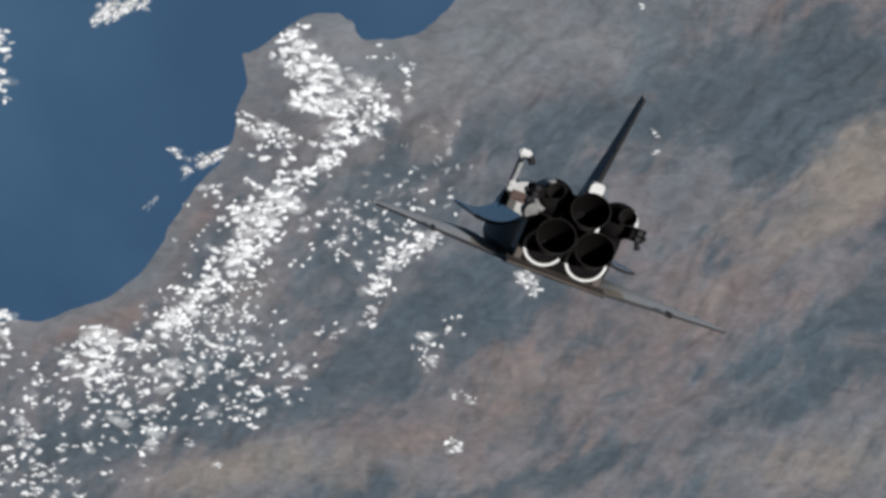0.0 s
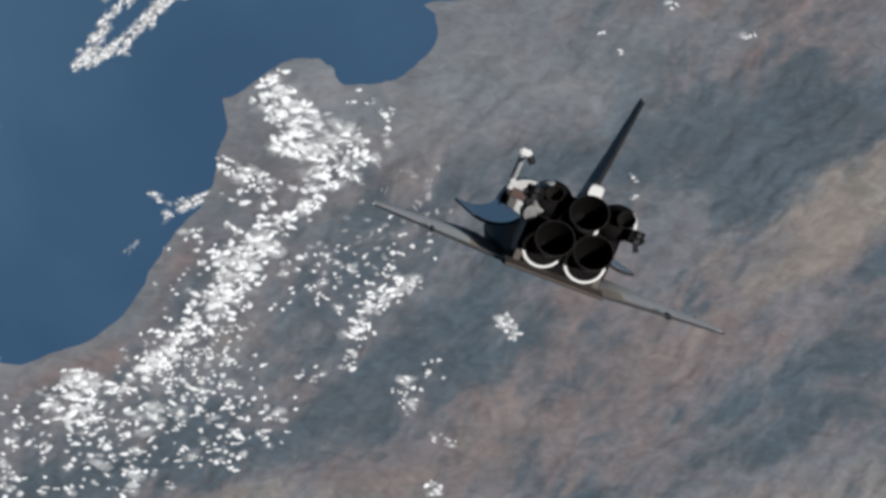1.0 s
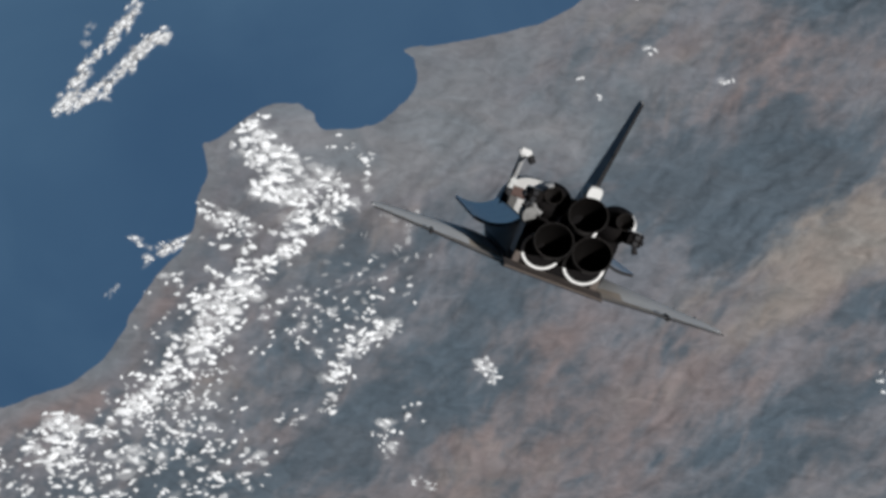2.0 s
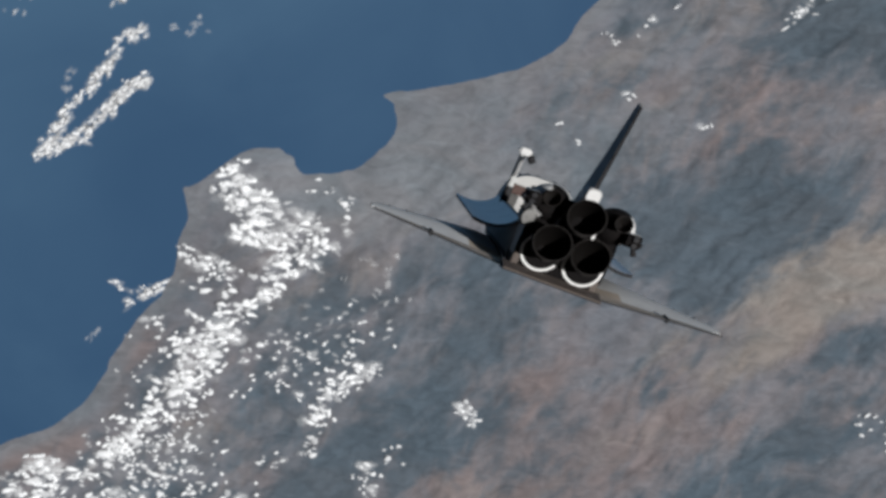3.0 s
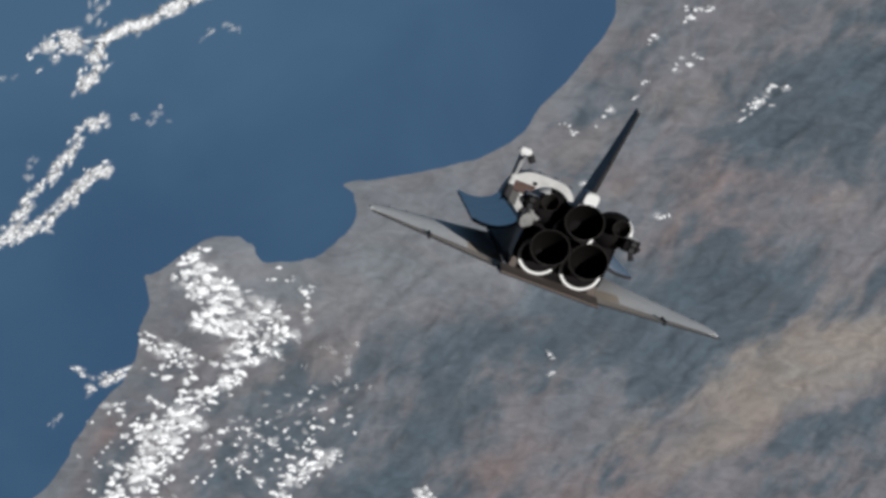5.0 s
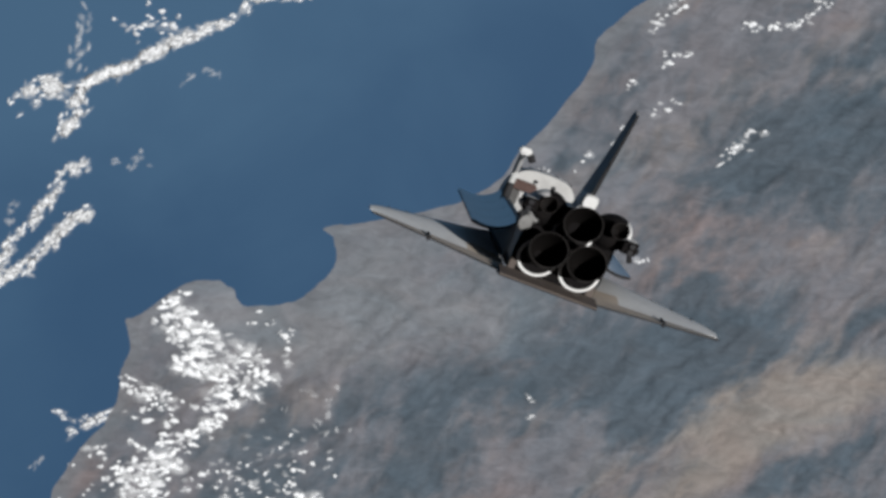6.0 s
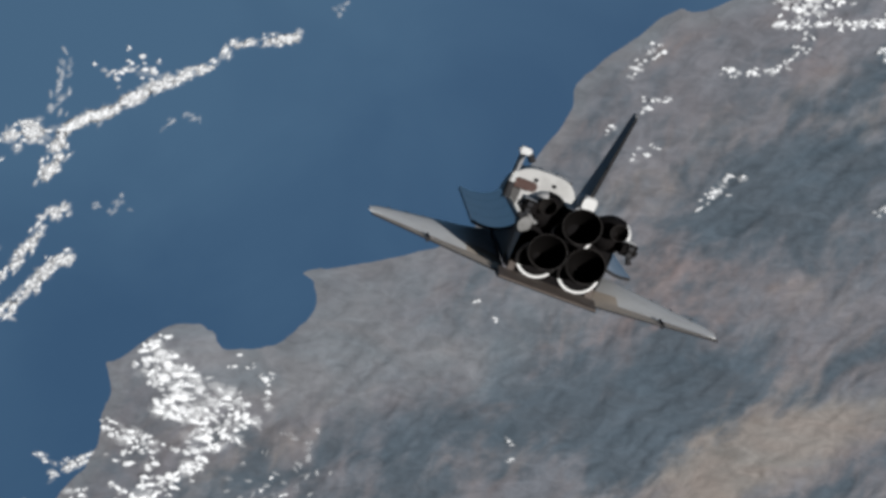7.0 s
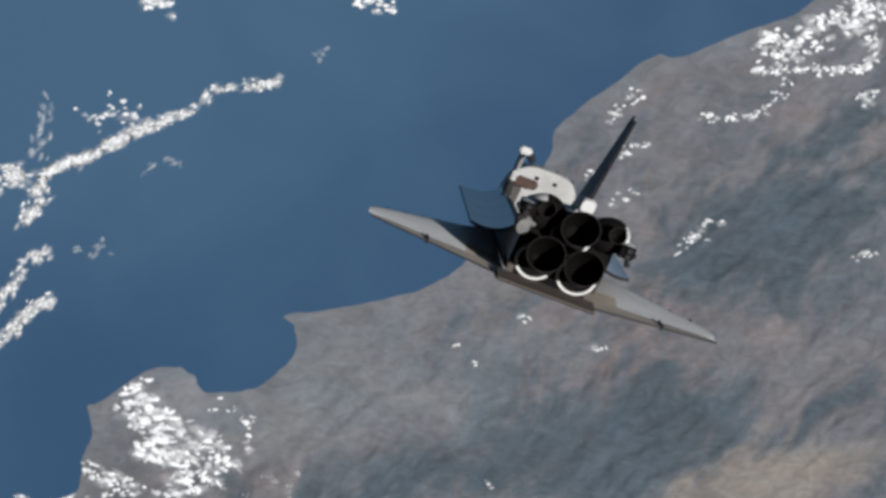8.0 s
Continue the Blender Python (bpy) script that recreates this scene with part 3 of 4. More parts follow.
cloud_bank('small', [(257.6, 103.9), (249.1, 87.1)], 2.2, 22, 0.5, 1.4)
cloud_bank('big', [(-15.7, 147.1), (5.6, 145.7), (14.5, 143.3)], 2.5, 48, 0.8, 2.4)
cloud_bank('faint', [(-39.1, 114.7), (-33.7, 118.3)], 3.2, 10, 0.8, 1.3)
cloud_bank('big', [(-149.8, 146.5), (-133.7, 146.5)], 3.6, 35, 0.8, 2.4)
cloud_bank('small', [(302.7, -11.3), (318.7, -10.5)], 1.8, 19, 0.8, 1.7)
cloud_bank('small', [(90.3, -52.9), (93.3, -52.4)], 1.2, 5, 0.6, 1.1)
cloud_bank('small', [(46.3, -70.1), (49.3, -69.6)], 1.2, 4, 0.6, 1.1)
cloud_bank('small', [(140.3, -73.1), (143.3, -72.6)], 1.2, 5, 0.6, 1.1)
cloud_bank('small', [(57.9, -82.5), (60.9, -82.0)], 1.2, 3, 0.6, 1.1)
cloud_bank('small', [(125.4, 13.7), (128.4, 14.2)], 1.2, 4, 0.6, 1.1)
cloud_bank('small', [(119.2, 0.6), (122.2, 1.1)], 1.2, 4, 0.6, 1.1)
cloud_bank('small', [(104.4, -4.8), (107.4, -4.3)], 1.2, 5, 0.6, 1.1)
cloud_bank('small', [(81.5, -20.8), (84.5, -20.3)], 1.2, 4, 0.6, 1.1)
cloud_bank('small', [(89.6, -53.3), (92.6, -52.8)], 1.2, 4, 0.6, 1.1)
cloud_bank('small', [(136.2, -74.3), (139.2, -73.8)], 1.2, 4, 0.6, 1.1)
cloud_bank('small', [(69.0, -162.9), (72.0, -162.4)], 1.2, 4, 0.6, 1.1)
cloud_bank('small', [(68.1, -173.6), (71.1, -173.1)], 1.2, 4, 0.6, 1.1)
cloud_bank('small', [(150.5, 58.8), (153.5, 59.3)], 1.2, 5, 0.6, 1.1)
cloud_bank('small', [(307.7, 90.7), (310.7, 91.2)], 1.2, 8, 0.6, 1.1)

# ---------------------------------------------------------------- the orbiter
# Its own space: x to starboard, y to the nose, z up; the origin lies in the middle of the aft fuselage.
# Stretched wider and lower by a few hundredths and sheared, fitting the camera's view.
VIEW_FIT = Matrix(((1.04, 0.0, 0.039, 0), (0.0, 1.0, -0.007, 0), (0.039, -0.007, 0.964, 0), (0, 0, 0, 1)))


def part(name, bm, mats, parent, label="", pick=None, smooth=40):
    """Links a bmesh as one mesh under a thing or part. pick(face): the number of its material."""
    mats = mats if isinstance(mats, (list, tuple)) else [mats]
    bmesh.ops.recalc_face_normals(bm, faces=bm.faces)
    if pick:
        for f in bm.faces:
            f.material_index = pick(f)
    me = bpy.data.meshes.new(name)
    bm.to_mesh(me)
    bm.free()
    me.transform(VIEW_FIT)
    for m in mats:
        me.materials.append(m)
    me.polygons.foreach_set("use_smooth", np.ones(len(me.polygons), bool))
    me.set_sharp_from_angle(angle=radians(smooth))
    ob = new(name, me)
    ob.parent = parent
    if label:
        tagged(ob, label)
    return ob


def loft(rings, bm=None, closed=True, ends=True):
    """A skin over rings of as many points each."""
    bm = bm or bmesh.new()
    vs = [[bm.verts.new(p) for p in r] for r in rings]
    n = len(rings[0])
    for a, b in zip(vs, vs[1:]):
        for i in range(n if closed else n - 1):
            j = (i + 1) % n
            bm.faces.new((a[i], a[j], b[j], b[i]))
    if ends:
        bm.faces.new(vs[0])
        bm.faces.new(list(reversed(vs[-1])))
    return bm


def box(x0, x1, y0, y1, z0, z1, bevel=0.0, bm=None, m=None):
    bm = bm or bmesh.new()
    made = bmesh.ops.create_cube(bm, size=1)["verts"]
    for v in made:
        v.co = Vector(((x0 + x1) / 2 + v.co.x * (x1 - x0), (y0 + y1) / 2 + v.co.y * (y1 - y0), (z0 + z1) / 2 + v.co.z * (z1 - z0)))
        if m:
            v.co = m @ v.co
    if bevel:
        edges = list({e for v in made for e in v.link_edges})
        bmesh.ops.bevel(bm, geom=edges, offset=bevel, segments=2, affect="EDGES")
    return bm


def tube(a, b, r, r2=None, sides=16, bm=None):
    """A rod from a to b."""
    a, b = Vector(a), Vector(b)
    turn = (b - a).to_track_quat("Z", "Y").to_matrix()
    rings = [[p + turn @ Vector((q * math.cos(6.28319 * i / sides), q * math.sin(6.28319 * i / sides), 0)) for i in range(sides)] for p, q in ((a, r), (b, r if r2 is None else r2))]
    return loft(rings, bm)


def turned(profile, m, sides=48, bm=None, closed=False):
    """A body of revolution about -y: profile of (distance aft, radius), placed by m."""
    rings = [[m @ Vector((r * math.cos(6.28319 * i / sides), -d, r * math.sin(6.28319 * i / sides))) for i in range(sides)] for d, r in profile]
    if closed:
        rings.append(rings[0])
    return loft(rings, bm, ends=False)


def hull_ring(y, half, bottom, top, shoulder=0.55, n=40):
    """The fuselage across: flat belly with rounded chines, upright sides, arched top."""
    ring = []
    for i in range(n):
        a = 2 * math.pi * i / n
        c, s = math.cos(a), math.sin(a)
        power = 0.45 if s < 0 else shoulder
        x = half * math.copysign(abs(c) ** power, c)
        mid = bottom + (top - bottom) * 0.48
        z = mid + (top - mid) * abs(s) ** 0.75 if s >= 0 else mid - (mid - bottom) * abs(s) ** 0.45
        ring.append(Vector((x, y, z)))
    return ring


orbiter = tagged(new("space_shuttle"), "white and black winged orbiter with open bay and dark engines", "spacecraft")


def belly(f):
    # black tile underneath; low upright flanks go black too, deepening their shade
    return 1 if f.normal.z < -0.35 or (f.calc_center_median().z < -1.9 and abs(f.normal.x) > 0.8) else 0


def build_fuselage():
    # aft fuselage, with the black base shield at its end
    rings = [hull_ring(*r) for r in ((5.2, 2.66, -3.25, 2.62), (3.0, 2.72, -3.2, 2.62), (1.0, 2.85, -3.1, 2.75), (-0.35, 2.95, -2.95, 2.85))]
    part("aft_fuselage", loft(rings), [WHITE, BLACK, BASE_SHIELD, SHADE_GREY], orbiter, "white aft fuselage, sides toned grey for shade, black base",
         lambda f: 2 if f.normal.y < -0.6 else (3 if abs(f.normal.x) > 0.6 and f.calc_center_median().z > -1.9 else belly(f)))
    # plates added on the base's low corners, standing in for light there
    for side in (-1, 1):
        part("lit_corner_plate", box(side * 2.6 - 0.22, side * 2.6 + 0.22, -0.44, -0.33, -2.75, -1.75, 0.04), BROWN_TILE, orbiter, "added brown plate for the light on the base corner")
    # middle fuselage: a trough, open on top
    outer = [(-2.66, -0.15), (-2.66, -2.4), (-2.45, -2.95), (-2.0, -3.2), (2.0, -3.2), (2.45, -2.95), (2.66, -2.4), (2.66, -0.15)]
    inner = [(2.36, -0.15), (2.36, -0.6), (1.9, -1.7), (1.0, -2.3), (-1.0, -2.3), (-1.9, -1.7), (-2.36, -0.6), (-2.36, -0.15)]
    rings = [[Vector((px, py, pz)) for px, pz in outer + inner] for py in (5.2, 9.8, 14.4, 19.0, 23.5)]
    part("payload_bay", loft(rings), [SHADE_GREY, BLACK, LINER], orbiter, "open payload bay, sides toned grey for shade, pale lining",
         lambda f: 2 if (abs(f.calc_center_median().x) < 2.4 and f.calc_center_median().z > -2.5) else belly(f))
    for side in (-1, 1):
        part("sill", box(side * 2.36 - 0.13, side * 2.36 + 0.17, 5.25, 23.45, -0.14, 0.06, 0.04), LINER, orbiter)
    for k in range(7):
        y = 7.0 + 2.5 * k
        rib = [[Vector((px * s, py, pz * s)) for px, pz in inner for s in (1,)] for py in (y, y + 0.18)]
        small = [[Vector((v.x * 0.93, v.y, v.z * 0.93 + 0.02)) for v in r] for r in rib]
        part("bay_frame", loft([rib[0], rib[1], small[1], small[0], rib[0]], closed=False, ends=False), LINER, orbiter)
    # forward fuselage and cabin
    rings = [hull_ring(*r) for r in ((23.5, 2.66, -3.2, 2.45, 0.6), (24.6, 2.66, -3.2, 2.55, 0.62), (25.8, 2.62, -3.2, 2.45, 0.65), (26.6, 2.55, -3.2, 2.05, 0.7), (27.6, 2.4, -3.15, 1.25, 0.75),
                                     (28.4, 2.2, -3.1, 0.65, 0.8), (29.6, 1.8, -2.95, 0.2, 0.85), (30.8, 1.25, -2.7, -0.4, 0.9), (31.6, 0.7, -2.35, -0.95, 1.0), (32.1, 0.15, -1.85, -1.5, 1.0))]
    nose = part("forward_fuselage", loft(rings), [WHITE, BLACK, BULKHEAD], orbiter, "white crew cabin and black-tipped nose",
                lambda f: 1 if f.calc_center_median().y > 31.0 else (2 if f.normal.y < -0.7 else belly(f)))
    for px in (-0.62, 0.62):
        part("overhead_window", box(px - 0.2, px + 0.2, 24.3, 24.7, 2.38, 2.56, 0.05), GLASS, nose, "dark overhead window")
        part("aft_window", box(px * 1.1 - 0.16, px * 1.1 + 0.16, 23.42, 23.55, 1.5, 1.78, 0.04), GLASS, nose, "dark window to the bay")
    for px, turn in ((-1.5, 0.5), (-0.9, 0.28), (-0.32, 0.08), (0.32, -0.08), (0.9, -0.28), (1.5, -0.5)):
        m = Matrix.Translation((px, 27.05 - 0.35 * abs(px), 1.62 - 0.2 * abs(px))) @ Euler((-0.75, 0, turn)).to_matrix().to_4x4()
        part("windscreen", box(-0.25, 0.25, -0.38, 0.38, -0.04, 0.1, 0.03, m=m), GLASS, nose, "dark windscreen pane")
    for px in (-1.9, -1.2, 1.2, 1.9):
        part("thruster_port", tube((px, 25.4, 2.1), (px, 25.4, 2.42 - 0.2 * (abs(px) > 1.5)), 0.14, 0.17), BLACK, nose, "black thruster port")


def build_wing(side):
    """One wing: a thin swept glove and a thick delta, flat below."""
    span = ((2.5, 21.5, 2.9, -3.1, 0.25), (3.3, 18.5, 2.9, -3.1, 0.5), (4.2, 15.2, 2.9, -3.06, 0.7), (5.2, 12.4, 2.9, -3.0, 0.8), (7.2, 10.4, 2.9, -2.86, 0.62), (9.6, 8.0, 2.9, -2.7, 0.42), (11.3, 6.0, 3.0, -2.55, 0.26), (11.9, 4.7, 3.2, -2.48, 0.14))
    shape = ((0, 0.45), (0.012, 0.75), (0.05, 0.95), (0.18, 1.0), (0.45, 0.95), (0.75, 0.68), (1, 0.36), (1, 0.12), (0.7, 0.04), (0.3, 0.0), (0.06, 0.03), (0.012, 0.2))
    rings = [[Vector((side * x, lead + (trail - lead) * s, z + thick * h)) for s, h in shape] for x, lead, trail, z, thick in span]
    # the aft root faces are tan, their warm light put into the colour
    wing = part("wing", loft(rings), [WING_WHITE, BLACK, CARBON, TAN], orbiter, "white-topped delta wing with black underside",
                lambda f: 2 if (f.normal.y > 0.55 and abs(f.calc_center_median().x) > 4.5) else
                3 if f.normal.z > 0.3 and f.calc_center_median().y < 6 and abs(f.calc_center_median().x) < 4.8 else belly(f))
    for x0, x1 in ((3.0, 7.85), (8.05, 11.75)):
        ends = []
        for x in (x0, x1):
            t = (x - 3) / 9
            z, top, back = -3.06 + 0.52 * t, 0.30 - 0.18 * t, -0.75 + 2.2 * t
            ends.append([Vector((side * x, 2.82, z)), Vector((side * x, 2.82, z + top)), Vector((side * x, back, z + 0.30 - 0.1 * t)), Vector((side * x, back, z + 0.16 - 0.06 * t))])
        part("elevon", loft(ends), [TAN, BLACK], wing, "hinged elevon in warm-lit tan with a dark trailing edge", lambda f, x0=x0: 1 if f.normal.y < -0.6 else belly(f))
    part("hinge_fairing", box(side * 7.95 - 0.09, side * 7.95 + 0.09, 0.5, 2.6, -2.8, -2.42, 0.05), BLACK, wing, "black fairing at the elevon gap")
    for k in range(5):
        x = 5.6 + 1.25 * k
        lead = 12.4 - (x - 5.2) * 1.0
        part("edge_seal", box(side * x - 0.05, side * x + 0.05, lead - 0.9, lead + 0.04, -2.55 + 0.05 * k, -2.3 + 0.02 * k, 0.03), CARBON, wing)


def build_tail():
    """The fin, swept back, with a split rudder behind it."""
    shape = ((0, 0.0), (0.06, 0.55), (0.3, 1.0), (0.65, 0.85), (0.65, -0.85), (0.3, -1.0), (0.06, -0.55))
    levels = ((2.5, 5.6, -0.5, 0.28), (3.2, 4.7, -0.75, 0.26), (6.5, 1.4, -2.2, 0.20), (10.2, -1.7, -3.85, 0.14), (10.5, -2.1, -3.95, 0.10))
    rings = [[Vector((w * h, lead + (trail - lead) * s, z)) for s, h in shape] for z, lead, trail, w in levels]
    # fin sides greyed for shade; tip dark where it caught the light
    fin = part("vertical_stabilizer", loft(rings), [SHADE_GREY, CARBON], orbiter, "tall swept tail fin toned grey for shade", lambda f: 1 if f.normal.y > 0.5 or f.calc_center_median().z > 10.25 else 0)
    rings = []
    for z, lead, trail, w in levels[1:4]:
        a = lead + (trail - lead) * 0.665
        rings.append([Vector((-0.84 * w, a, z + 0.25)), Vector((0.84 * w, a, z + 0.25)), Vector((0.55 * w, trail, z + 0.1)), Vector((-0.55 * w, trail, z + 0.1))])
    part("rudder", loft(rings), [SHADE_GREY, BLACK], fin, "split rudder toned grey for shade, with a black trailing edge", lambda f: 1 if f.normal.y < -0.6 else 0)
    part("rudder_gap", box(-0.03, 0.03, -2.3, -2.18, 6.4, 6.7, 0.01), BLACK, fin)
    # the parachute housing at the fin's foot
    bm = loft([hull_ring(y, h, b, t, 0.6, 24) for y, h, b, t in ((1.6, 0.42, 3.1, 4.1), (0.0, 0.50, 3.1, 4.15), (-1.4, 0.50, 3.15, 4.15), (-1.55, 0.42, 3.25, 4.05))])
    part("parachute_housing", bm, WHITE, orbiter, "bright white rounded housing below the rudder")


def build_pod(side):
    """A manoeuvring engine's pod on the aft shoulder, with its nozzle and thrusters."""
    rings = []
    for y, r, z, x in ((8.6, 0.10, 1.4, 2.05), (7.8, 0.5, 1.45, 2.05), (6.2, 0.85, 1.6, 2.1), (4.2, 1.08, 1.7, 2.12), (2.0, 1.24, 1.85, 2.15), (0.9, 1.34, 2.0, 2.17), (0.0, 1.38, 2.12, 2.18), (-0.7, 1.2, 2.14, 2.2), (-1.15, 0.95, 2.16, 2.2), (-1.38, 0.6, 2.18, 2.2)):
        rings.append([Vector((side * (x + 1.0 * r * math.cos(a)), y, z + 0.95 * r * math.sin(a))) for a in [2 * math.pi * i / 32 for i in range(32)]])
    pod = part("engine_pod", loft(rings), [WHITE, BASE_SHIELD], orbiter, "white bulging pod with blackened end", lambda f: 1 if f.calc_center_median().y < -1.25 or (f.calc_center_median().y < 0.3 and side * f.calc_center_median().x < (2.5 if side < 0 else 2.95)) else 0)
    m = Matrix.Translation((side * 2.25, -1.2, 2.35)) @ Euler((radians(-13), 0, radians(side * 5))).to_matrix().to_4x4()
    bell = [(0.0, 0.16), (0.25, 0.22), (0.6, 0.40), (1.0, 0.53), (1.3, 0.58)]
    part("manoeuvring_nozzle", turned(bell + [(d, r - 0.035) for d, r in reversed(bell)], m, 32), [NOZZLE_OUT], pod, "dark manoeuvring engine nozzle")
    part("nozzle_collar", turned([(-0.2, 0.5), (0.15, 0.42), (0.2, 0.2)], m, 24), POWERHEAD, pod)
    # grey fairing where the port pod meets the fuselage, placed for the camera's view
    rings = [[Vector((side * (3.05 + 0.46 * h * math.cos(a)), y, 0.8 + 0.62 * h * math.sin(a))) for a in [2 * math.pi * i / 20 for i in range(20)]] for y, h in ((4.5, 0.2), (2.5, 0.7), (0.5, 1.0), (-0.75, 1.0), (-0.95, 0.85))]
    if side < 0:
        part("pod_fairing", loft(rings), FAIRING, pod, "grey fairing under the pod")
    # thruster housing beside the nozzle, the port one raised to fit the camera's view
    lift = 2.2 if side < 0 else 1.75
    bm = loft([[Vector((side * (3.35 + sx * h), y, lift + sz * h * 0.9)) for sx, sz in ((-1, -0.8), (-0.8, -1), (0.8, -1), (1, -0.8), (1, 0.8), (0.8, 1), (-0.8, 1), (-1, 0.8))] for y, h in ((1.2, 0.25), (0.0, 0.5), (-2.1, 0.52), (-2.35, 0.42))])
    housing = part("thruster_housing", bm, [WHITE, BASE_SHIELD], pod, "white thruster housing with dark nozzles", lambda f: 0 if f.normal.z > 0.3 and f.calc_center_median().y > -1.6 else 1)
    for k in range(4):
        y = -0.6 - 0.45 * k
        part("thruster", tube((side * 3.6, y, lift - 0.05), (side * 4.0, y, lift - 0.13), 0.1, 0.17), BLACK, housing)
    for dz in (-0.25, 0.2):
        part("thruster", tube((side * 3.4, -2.2, lift + dz), (side * 3.45, -2.62, lift + dz), 0.1, 0.18), BLACK, housing)
    part("thruster", tube((side * 3.5, -1.9, lift - 0.35), (side * 3.75, -2.15, lift - 0.9), 0.13, 0.2), BLACK, housing)


def build_engine(x, y, z, up, out, ring_x, ring_z):
    """One main engine: machinery, flared bell with hoops, bright lip."""
    m = Matrix.Translation((x, y, z)) @ Euler((radians(-up), 0, radians(out))).to_matrix().to_4x4()
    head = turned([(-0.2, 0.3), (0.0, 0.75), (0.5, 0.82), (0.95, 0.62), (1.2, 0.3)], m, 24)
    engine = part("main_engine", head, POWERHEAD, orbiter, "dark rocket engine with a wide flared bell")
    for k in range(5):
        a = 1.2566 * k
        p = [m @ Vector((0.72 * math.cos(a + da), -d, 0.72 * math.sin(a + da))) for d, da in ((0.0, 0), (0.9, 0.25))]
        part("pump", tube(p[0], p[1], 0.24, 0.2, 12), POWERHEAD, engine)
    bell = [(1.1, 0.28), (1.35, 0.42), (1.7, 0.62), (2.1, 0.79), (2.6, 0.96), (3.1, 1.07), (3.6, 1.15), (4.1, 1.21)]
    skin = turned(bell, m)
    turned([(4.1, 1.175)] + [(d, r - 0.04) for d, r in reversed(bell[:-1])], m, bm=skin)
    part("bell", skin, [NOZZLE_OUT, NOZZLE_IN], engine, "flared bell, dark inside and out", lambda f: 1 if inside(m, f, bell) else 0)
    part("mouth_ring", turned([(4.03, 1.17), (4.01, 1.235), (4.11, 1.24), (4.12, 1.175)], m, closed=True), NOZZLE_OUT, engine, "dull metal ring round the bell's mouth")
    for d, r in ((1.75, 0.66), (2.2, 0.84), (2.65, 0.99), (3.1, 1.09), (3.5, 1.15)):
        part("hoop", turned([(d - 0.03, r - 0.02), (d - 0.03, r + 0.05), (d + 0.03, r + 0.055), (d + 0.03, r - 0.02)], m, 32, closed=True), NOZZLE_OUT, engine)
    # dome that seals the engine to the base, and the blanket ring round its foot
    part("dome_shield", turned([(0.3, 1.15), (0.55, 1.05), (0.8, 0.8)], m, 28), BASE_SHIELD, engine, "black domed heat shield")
    foot = Matrix.Translation((ring_x, -0.4, ring_z))
    part("blanket_ring", turned([(0.0, 1.32), (0.09, 1.32), (0.14, 1.28), (0.15, 1.17), (0.08, 1.12), (0.0, 1.12)], foot, closed=True), LIP, engine, "pale blanket ring round the engine's foot")


def inside(m, f, bell):
    """Whether a face lies on the bell's inner wall."""
    p = m.inverted() @ f.calc_center_median()
    return math.hypot(p.x, p.z) < float(np.interp(-p.y, [q[0] for q in bell], [q[1] for q in bell])) - 0.02


def build_flap():
    ends = [[Vector((x, -0.4, -3.0)), Vector((x, -0.4, -2.45)), Vector((x, -2.75, -2.72)), Vector((x, -2.8, -2.84)), Vector((x, -2.75, -2.92))] for x in (-3.35, -1.0, 1.0, 3.1)]
    part("body_flap", loft(ends), [BROWN_TILE, BLACK], orbiter, "brown-black body flap below the engines", belly)


def build_door(side):
    """A bay door, swung fully out over the wing, its radiator upward."""
    hinge = Vector((side * 2.72, 0, -0.12))
    door = None
    arc = []
    for i in range(13):
        a = radians(8 + 82 * i / 12)
        shut = Vector((side * (2.66 * math.cos(a)), 0, 2.1 * math.sin(a) + 0.2)) - Vector((side * 2.72, 0, 0.5))
        arc.append(hinge + Matrix.Rotation(radians(side * 165), 3, "Y") @ shut * 0.9)
    for y0, y1 in ((5.3, 9.8), (9.86, 14.35), (14.41, 18.9), (18.96, 23.4)):
        rings = [[p + Vector((0, y, 0)) for p in arc] + [p + Vector((0, y, 0.10)) for p in reversed(arc)] for y in (y0, y1)]
        if door is None:
            door = part("bay_door", loft([[Vector((v.x, y, v.z)) for v in rings[0]] for y in (5.3, 9.8, 14.4, 18.9, 23.4)]), [BLACK], orbiter, "long curved payload bay door, swung open")
        lift = [[v + Vector((0, 0, 0.14)) for v in r] for r in rings]
        part("radiator", loft(lift), [RADIATOR, BLACK], door, "silvery radiator panel", lambda f: 1 if abs(f.normal.y) > 0.6 else 0)


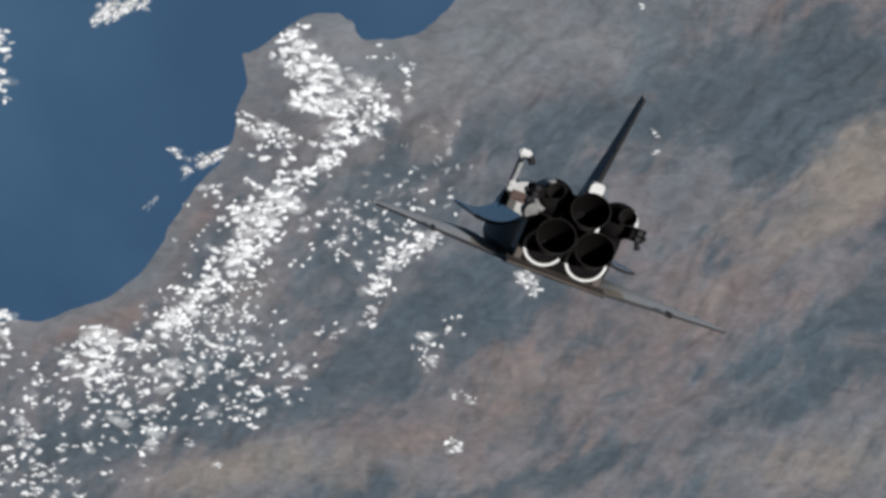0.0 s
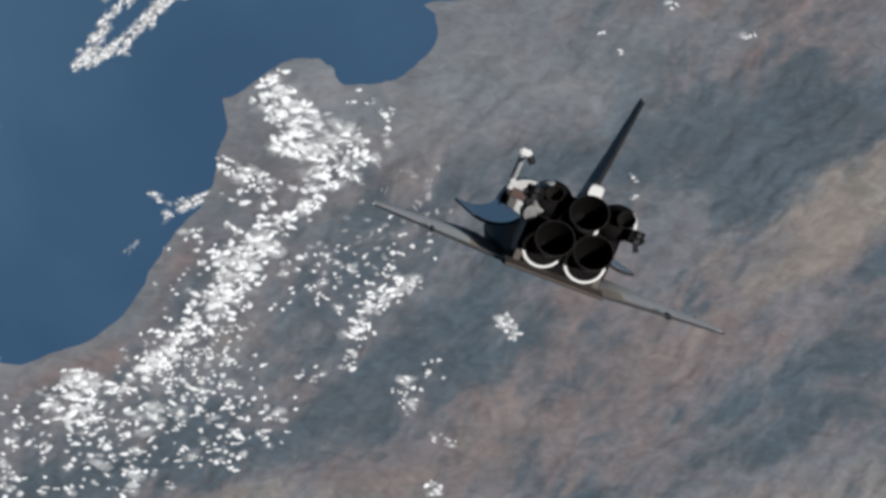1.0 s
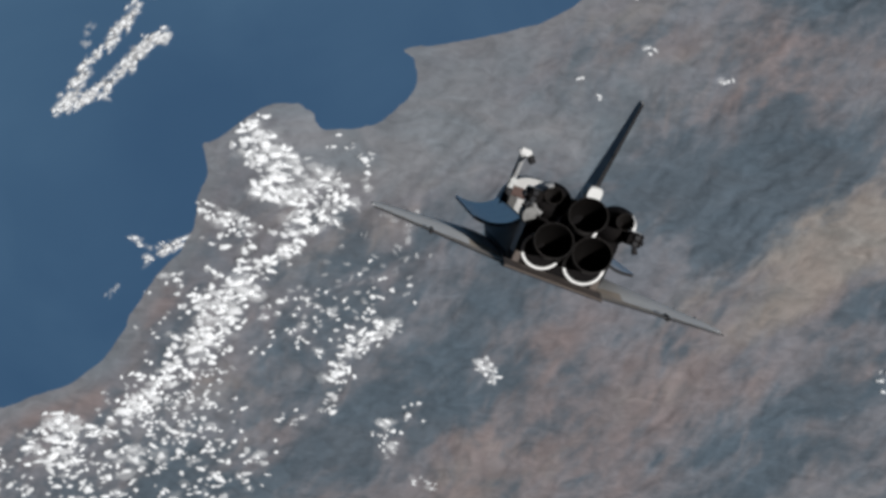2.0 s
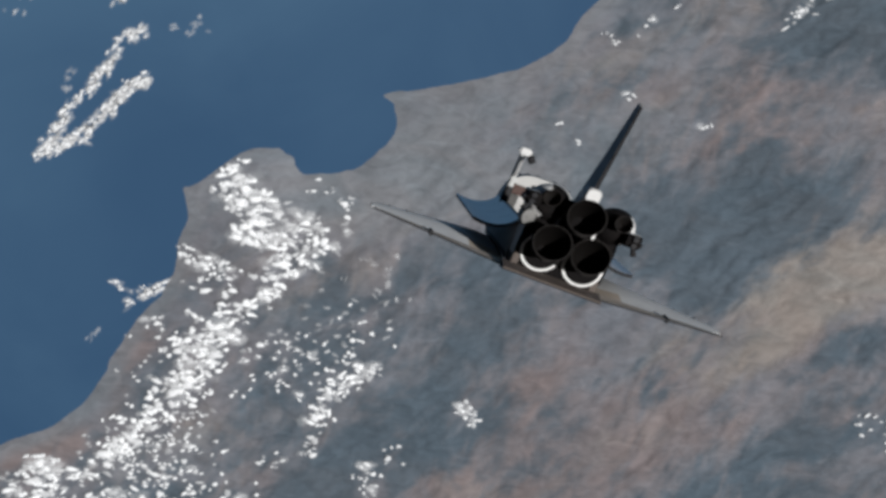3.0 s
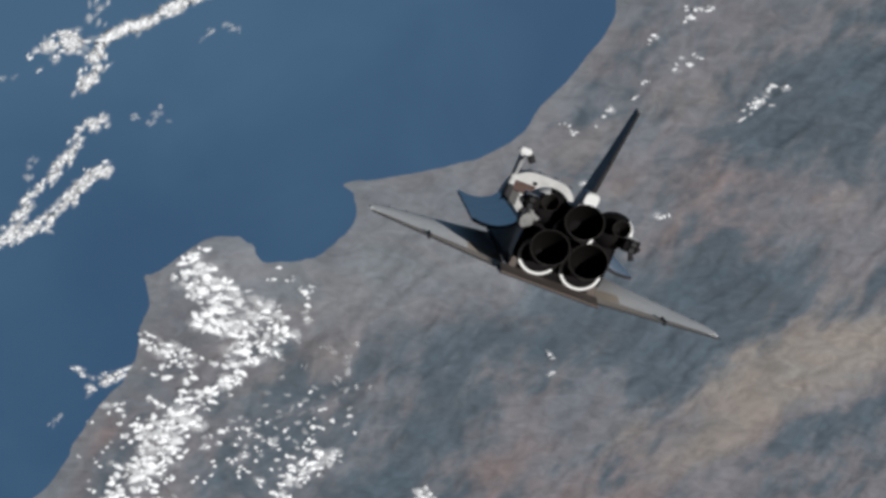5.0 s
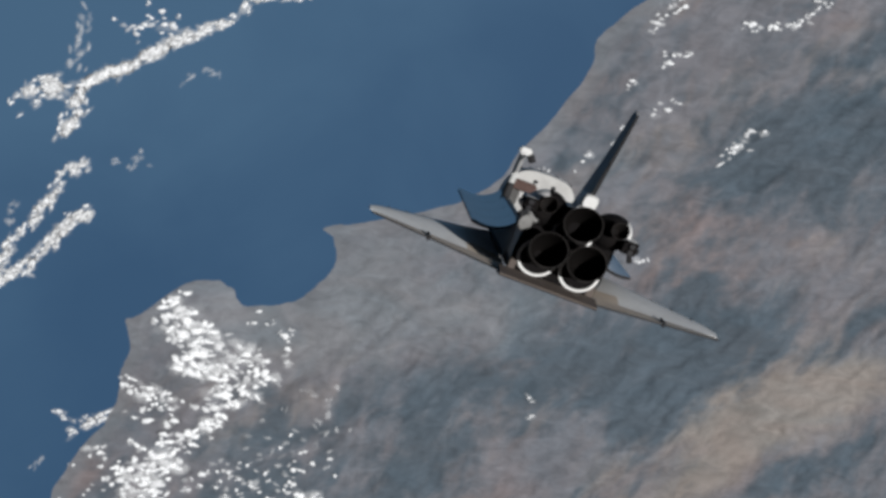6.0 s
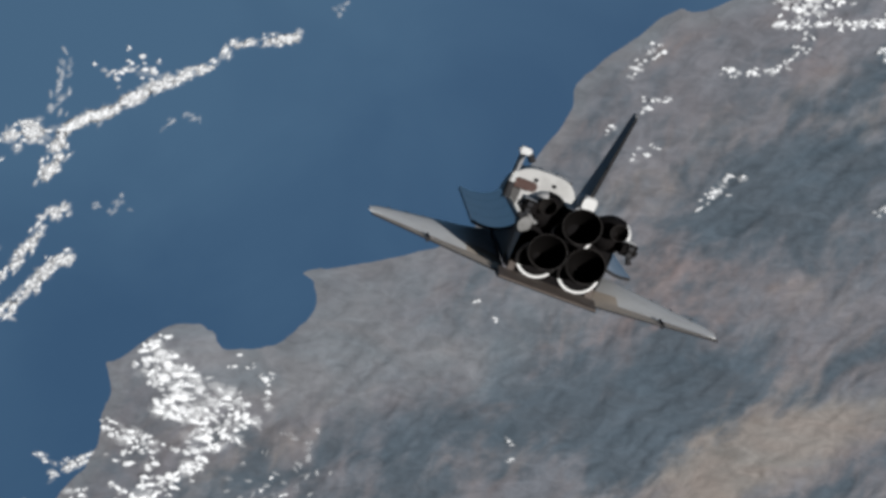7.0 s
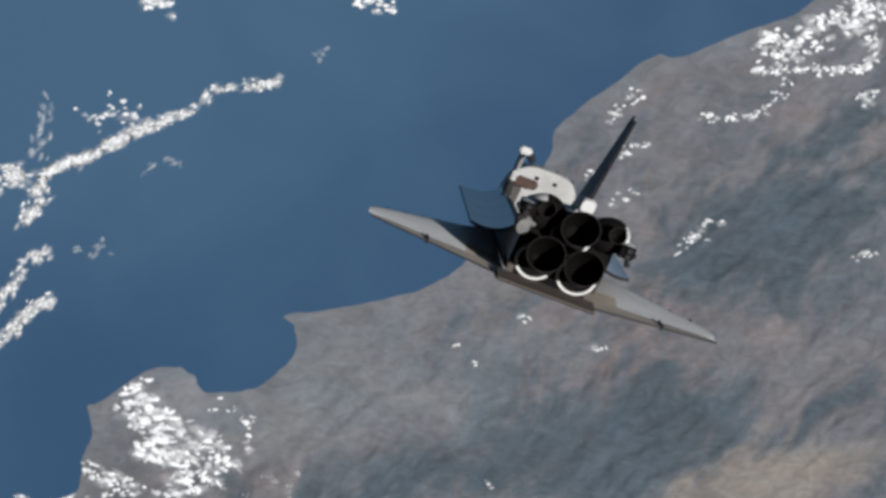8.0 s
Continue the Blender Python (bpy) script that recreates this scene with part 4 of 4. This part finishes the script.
def build_bay_load():
    # cargo carrier in the middle of the bay
    rings = [[Vector((r * math.cos(a), y, -0.95 + r * math.sin(a))) for a in [2 * math.pi * i / 36 for i in range(36)]] for y, r in ((9.0, 0.4), (9.4, 0.9), (10.0, 1.3), (16.0, 1.3), (16.6, 0.9), (16.9, 0.4))]
    cargo = part("cargo_module", loft(rings), WHITE, orbiter, "white cylindrical cargo module")
    for y in (10.2, 13.0, 15.7):
        part("hoop", turned([(-0.06, 1.3), (-0.06, 1.36), (0.06, 1.36), (0.06, 1.3)], Matrix.Translation((0, y, -0.95)), 36, closed=True), METAL, cargo)
    part("insulation_block", box(-2.55, -0.5, 22.4, 23.4, 0.72, 1.45, 0.14), ORANGE, orbiter, "brown wrapped equipment block")
    # dark box added to darken the port side of the bulkhead
    part("dark_filler_box", box(-2.66, -1.55, 21.8, 23.4, -1.2, 0.7, 0.1), BULKHEAD_DARK, orbiter, "added dark box that darkens the bulkhead's port side")
    # robot arm raised above the port sill, its boom swung aft
    # its post is black: the shade low on the arm put into colour
    arm = part("robot_arm", tube((-2.65, 19.4, -0.1), (-2.72, 19.4, 1.3), 0.3, 0.26), BLACK, orbiter, "white robot arm raised from the sill, swung aft")
    part("shoulder", tube((-2.72, 19.4, 1.3), (-2.8, 19.3, 2.3), 0.24, 0.2), LINER, arm, "shoulder joint")
    part("upper_boom", tube((-2.8, 19.3, 2.25), (-3.45, 13.6, 4.15), 0.22), WHITE, arm, "white boom in a padded sleeve")
    part("elbow", box(-3.85, -3.0, 12.7, 13.7, 4.1, 4.6, 0.12), WHITE, arm, "white elbow joint")
    part("joint_motor", tube((-3.0, 13.2, 4.15), (-2.7, 13.0, 3.75), 0.26, 0.24), BLACK, arm, "dark joint motor")
    part("camera_head", box(-2.95, -2.45, 18.9, 19.6, 1.7, 2.1, 0.08), LINER, arm)


build_fuselage()
for port_or_starboard in (-1, 1):
    build_wing(port_or_starboard)
    build_pod(port_or_starboard)
    build_door(port_or_starboard)
build_tail()
build_flap()
build_engine(0.04, 1.0, 1.02, 17, 0, 0.02, 1.2)
build_engine(-1.40, 0.72, -1.33, 17, 2, -1.32, -1.16)
build_engine(1.40, 0.72, -1.33, 17, -2, 1.46, -1.18)
build_bay_load()


# ---------------------------------------------------------------- what moves
def motions():
    """The orbiter keeps its place beside the station and slowly pitches over."""
    rows = []
    for t in SECONDS:
        s = (t - 4) / 8
        beside = pose(8.009 - 0.449 * s, 0.258 - 0.894 * s, -162.99 - 1.666 * s, -84.53 + 5.41 * s, 5.42, -22.48 - 0.08 * s)
        rows.append((t, flight(t) @ beside))
    walk(orbiter, rows)


motions()
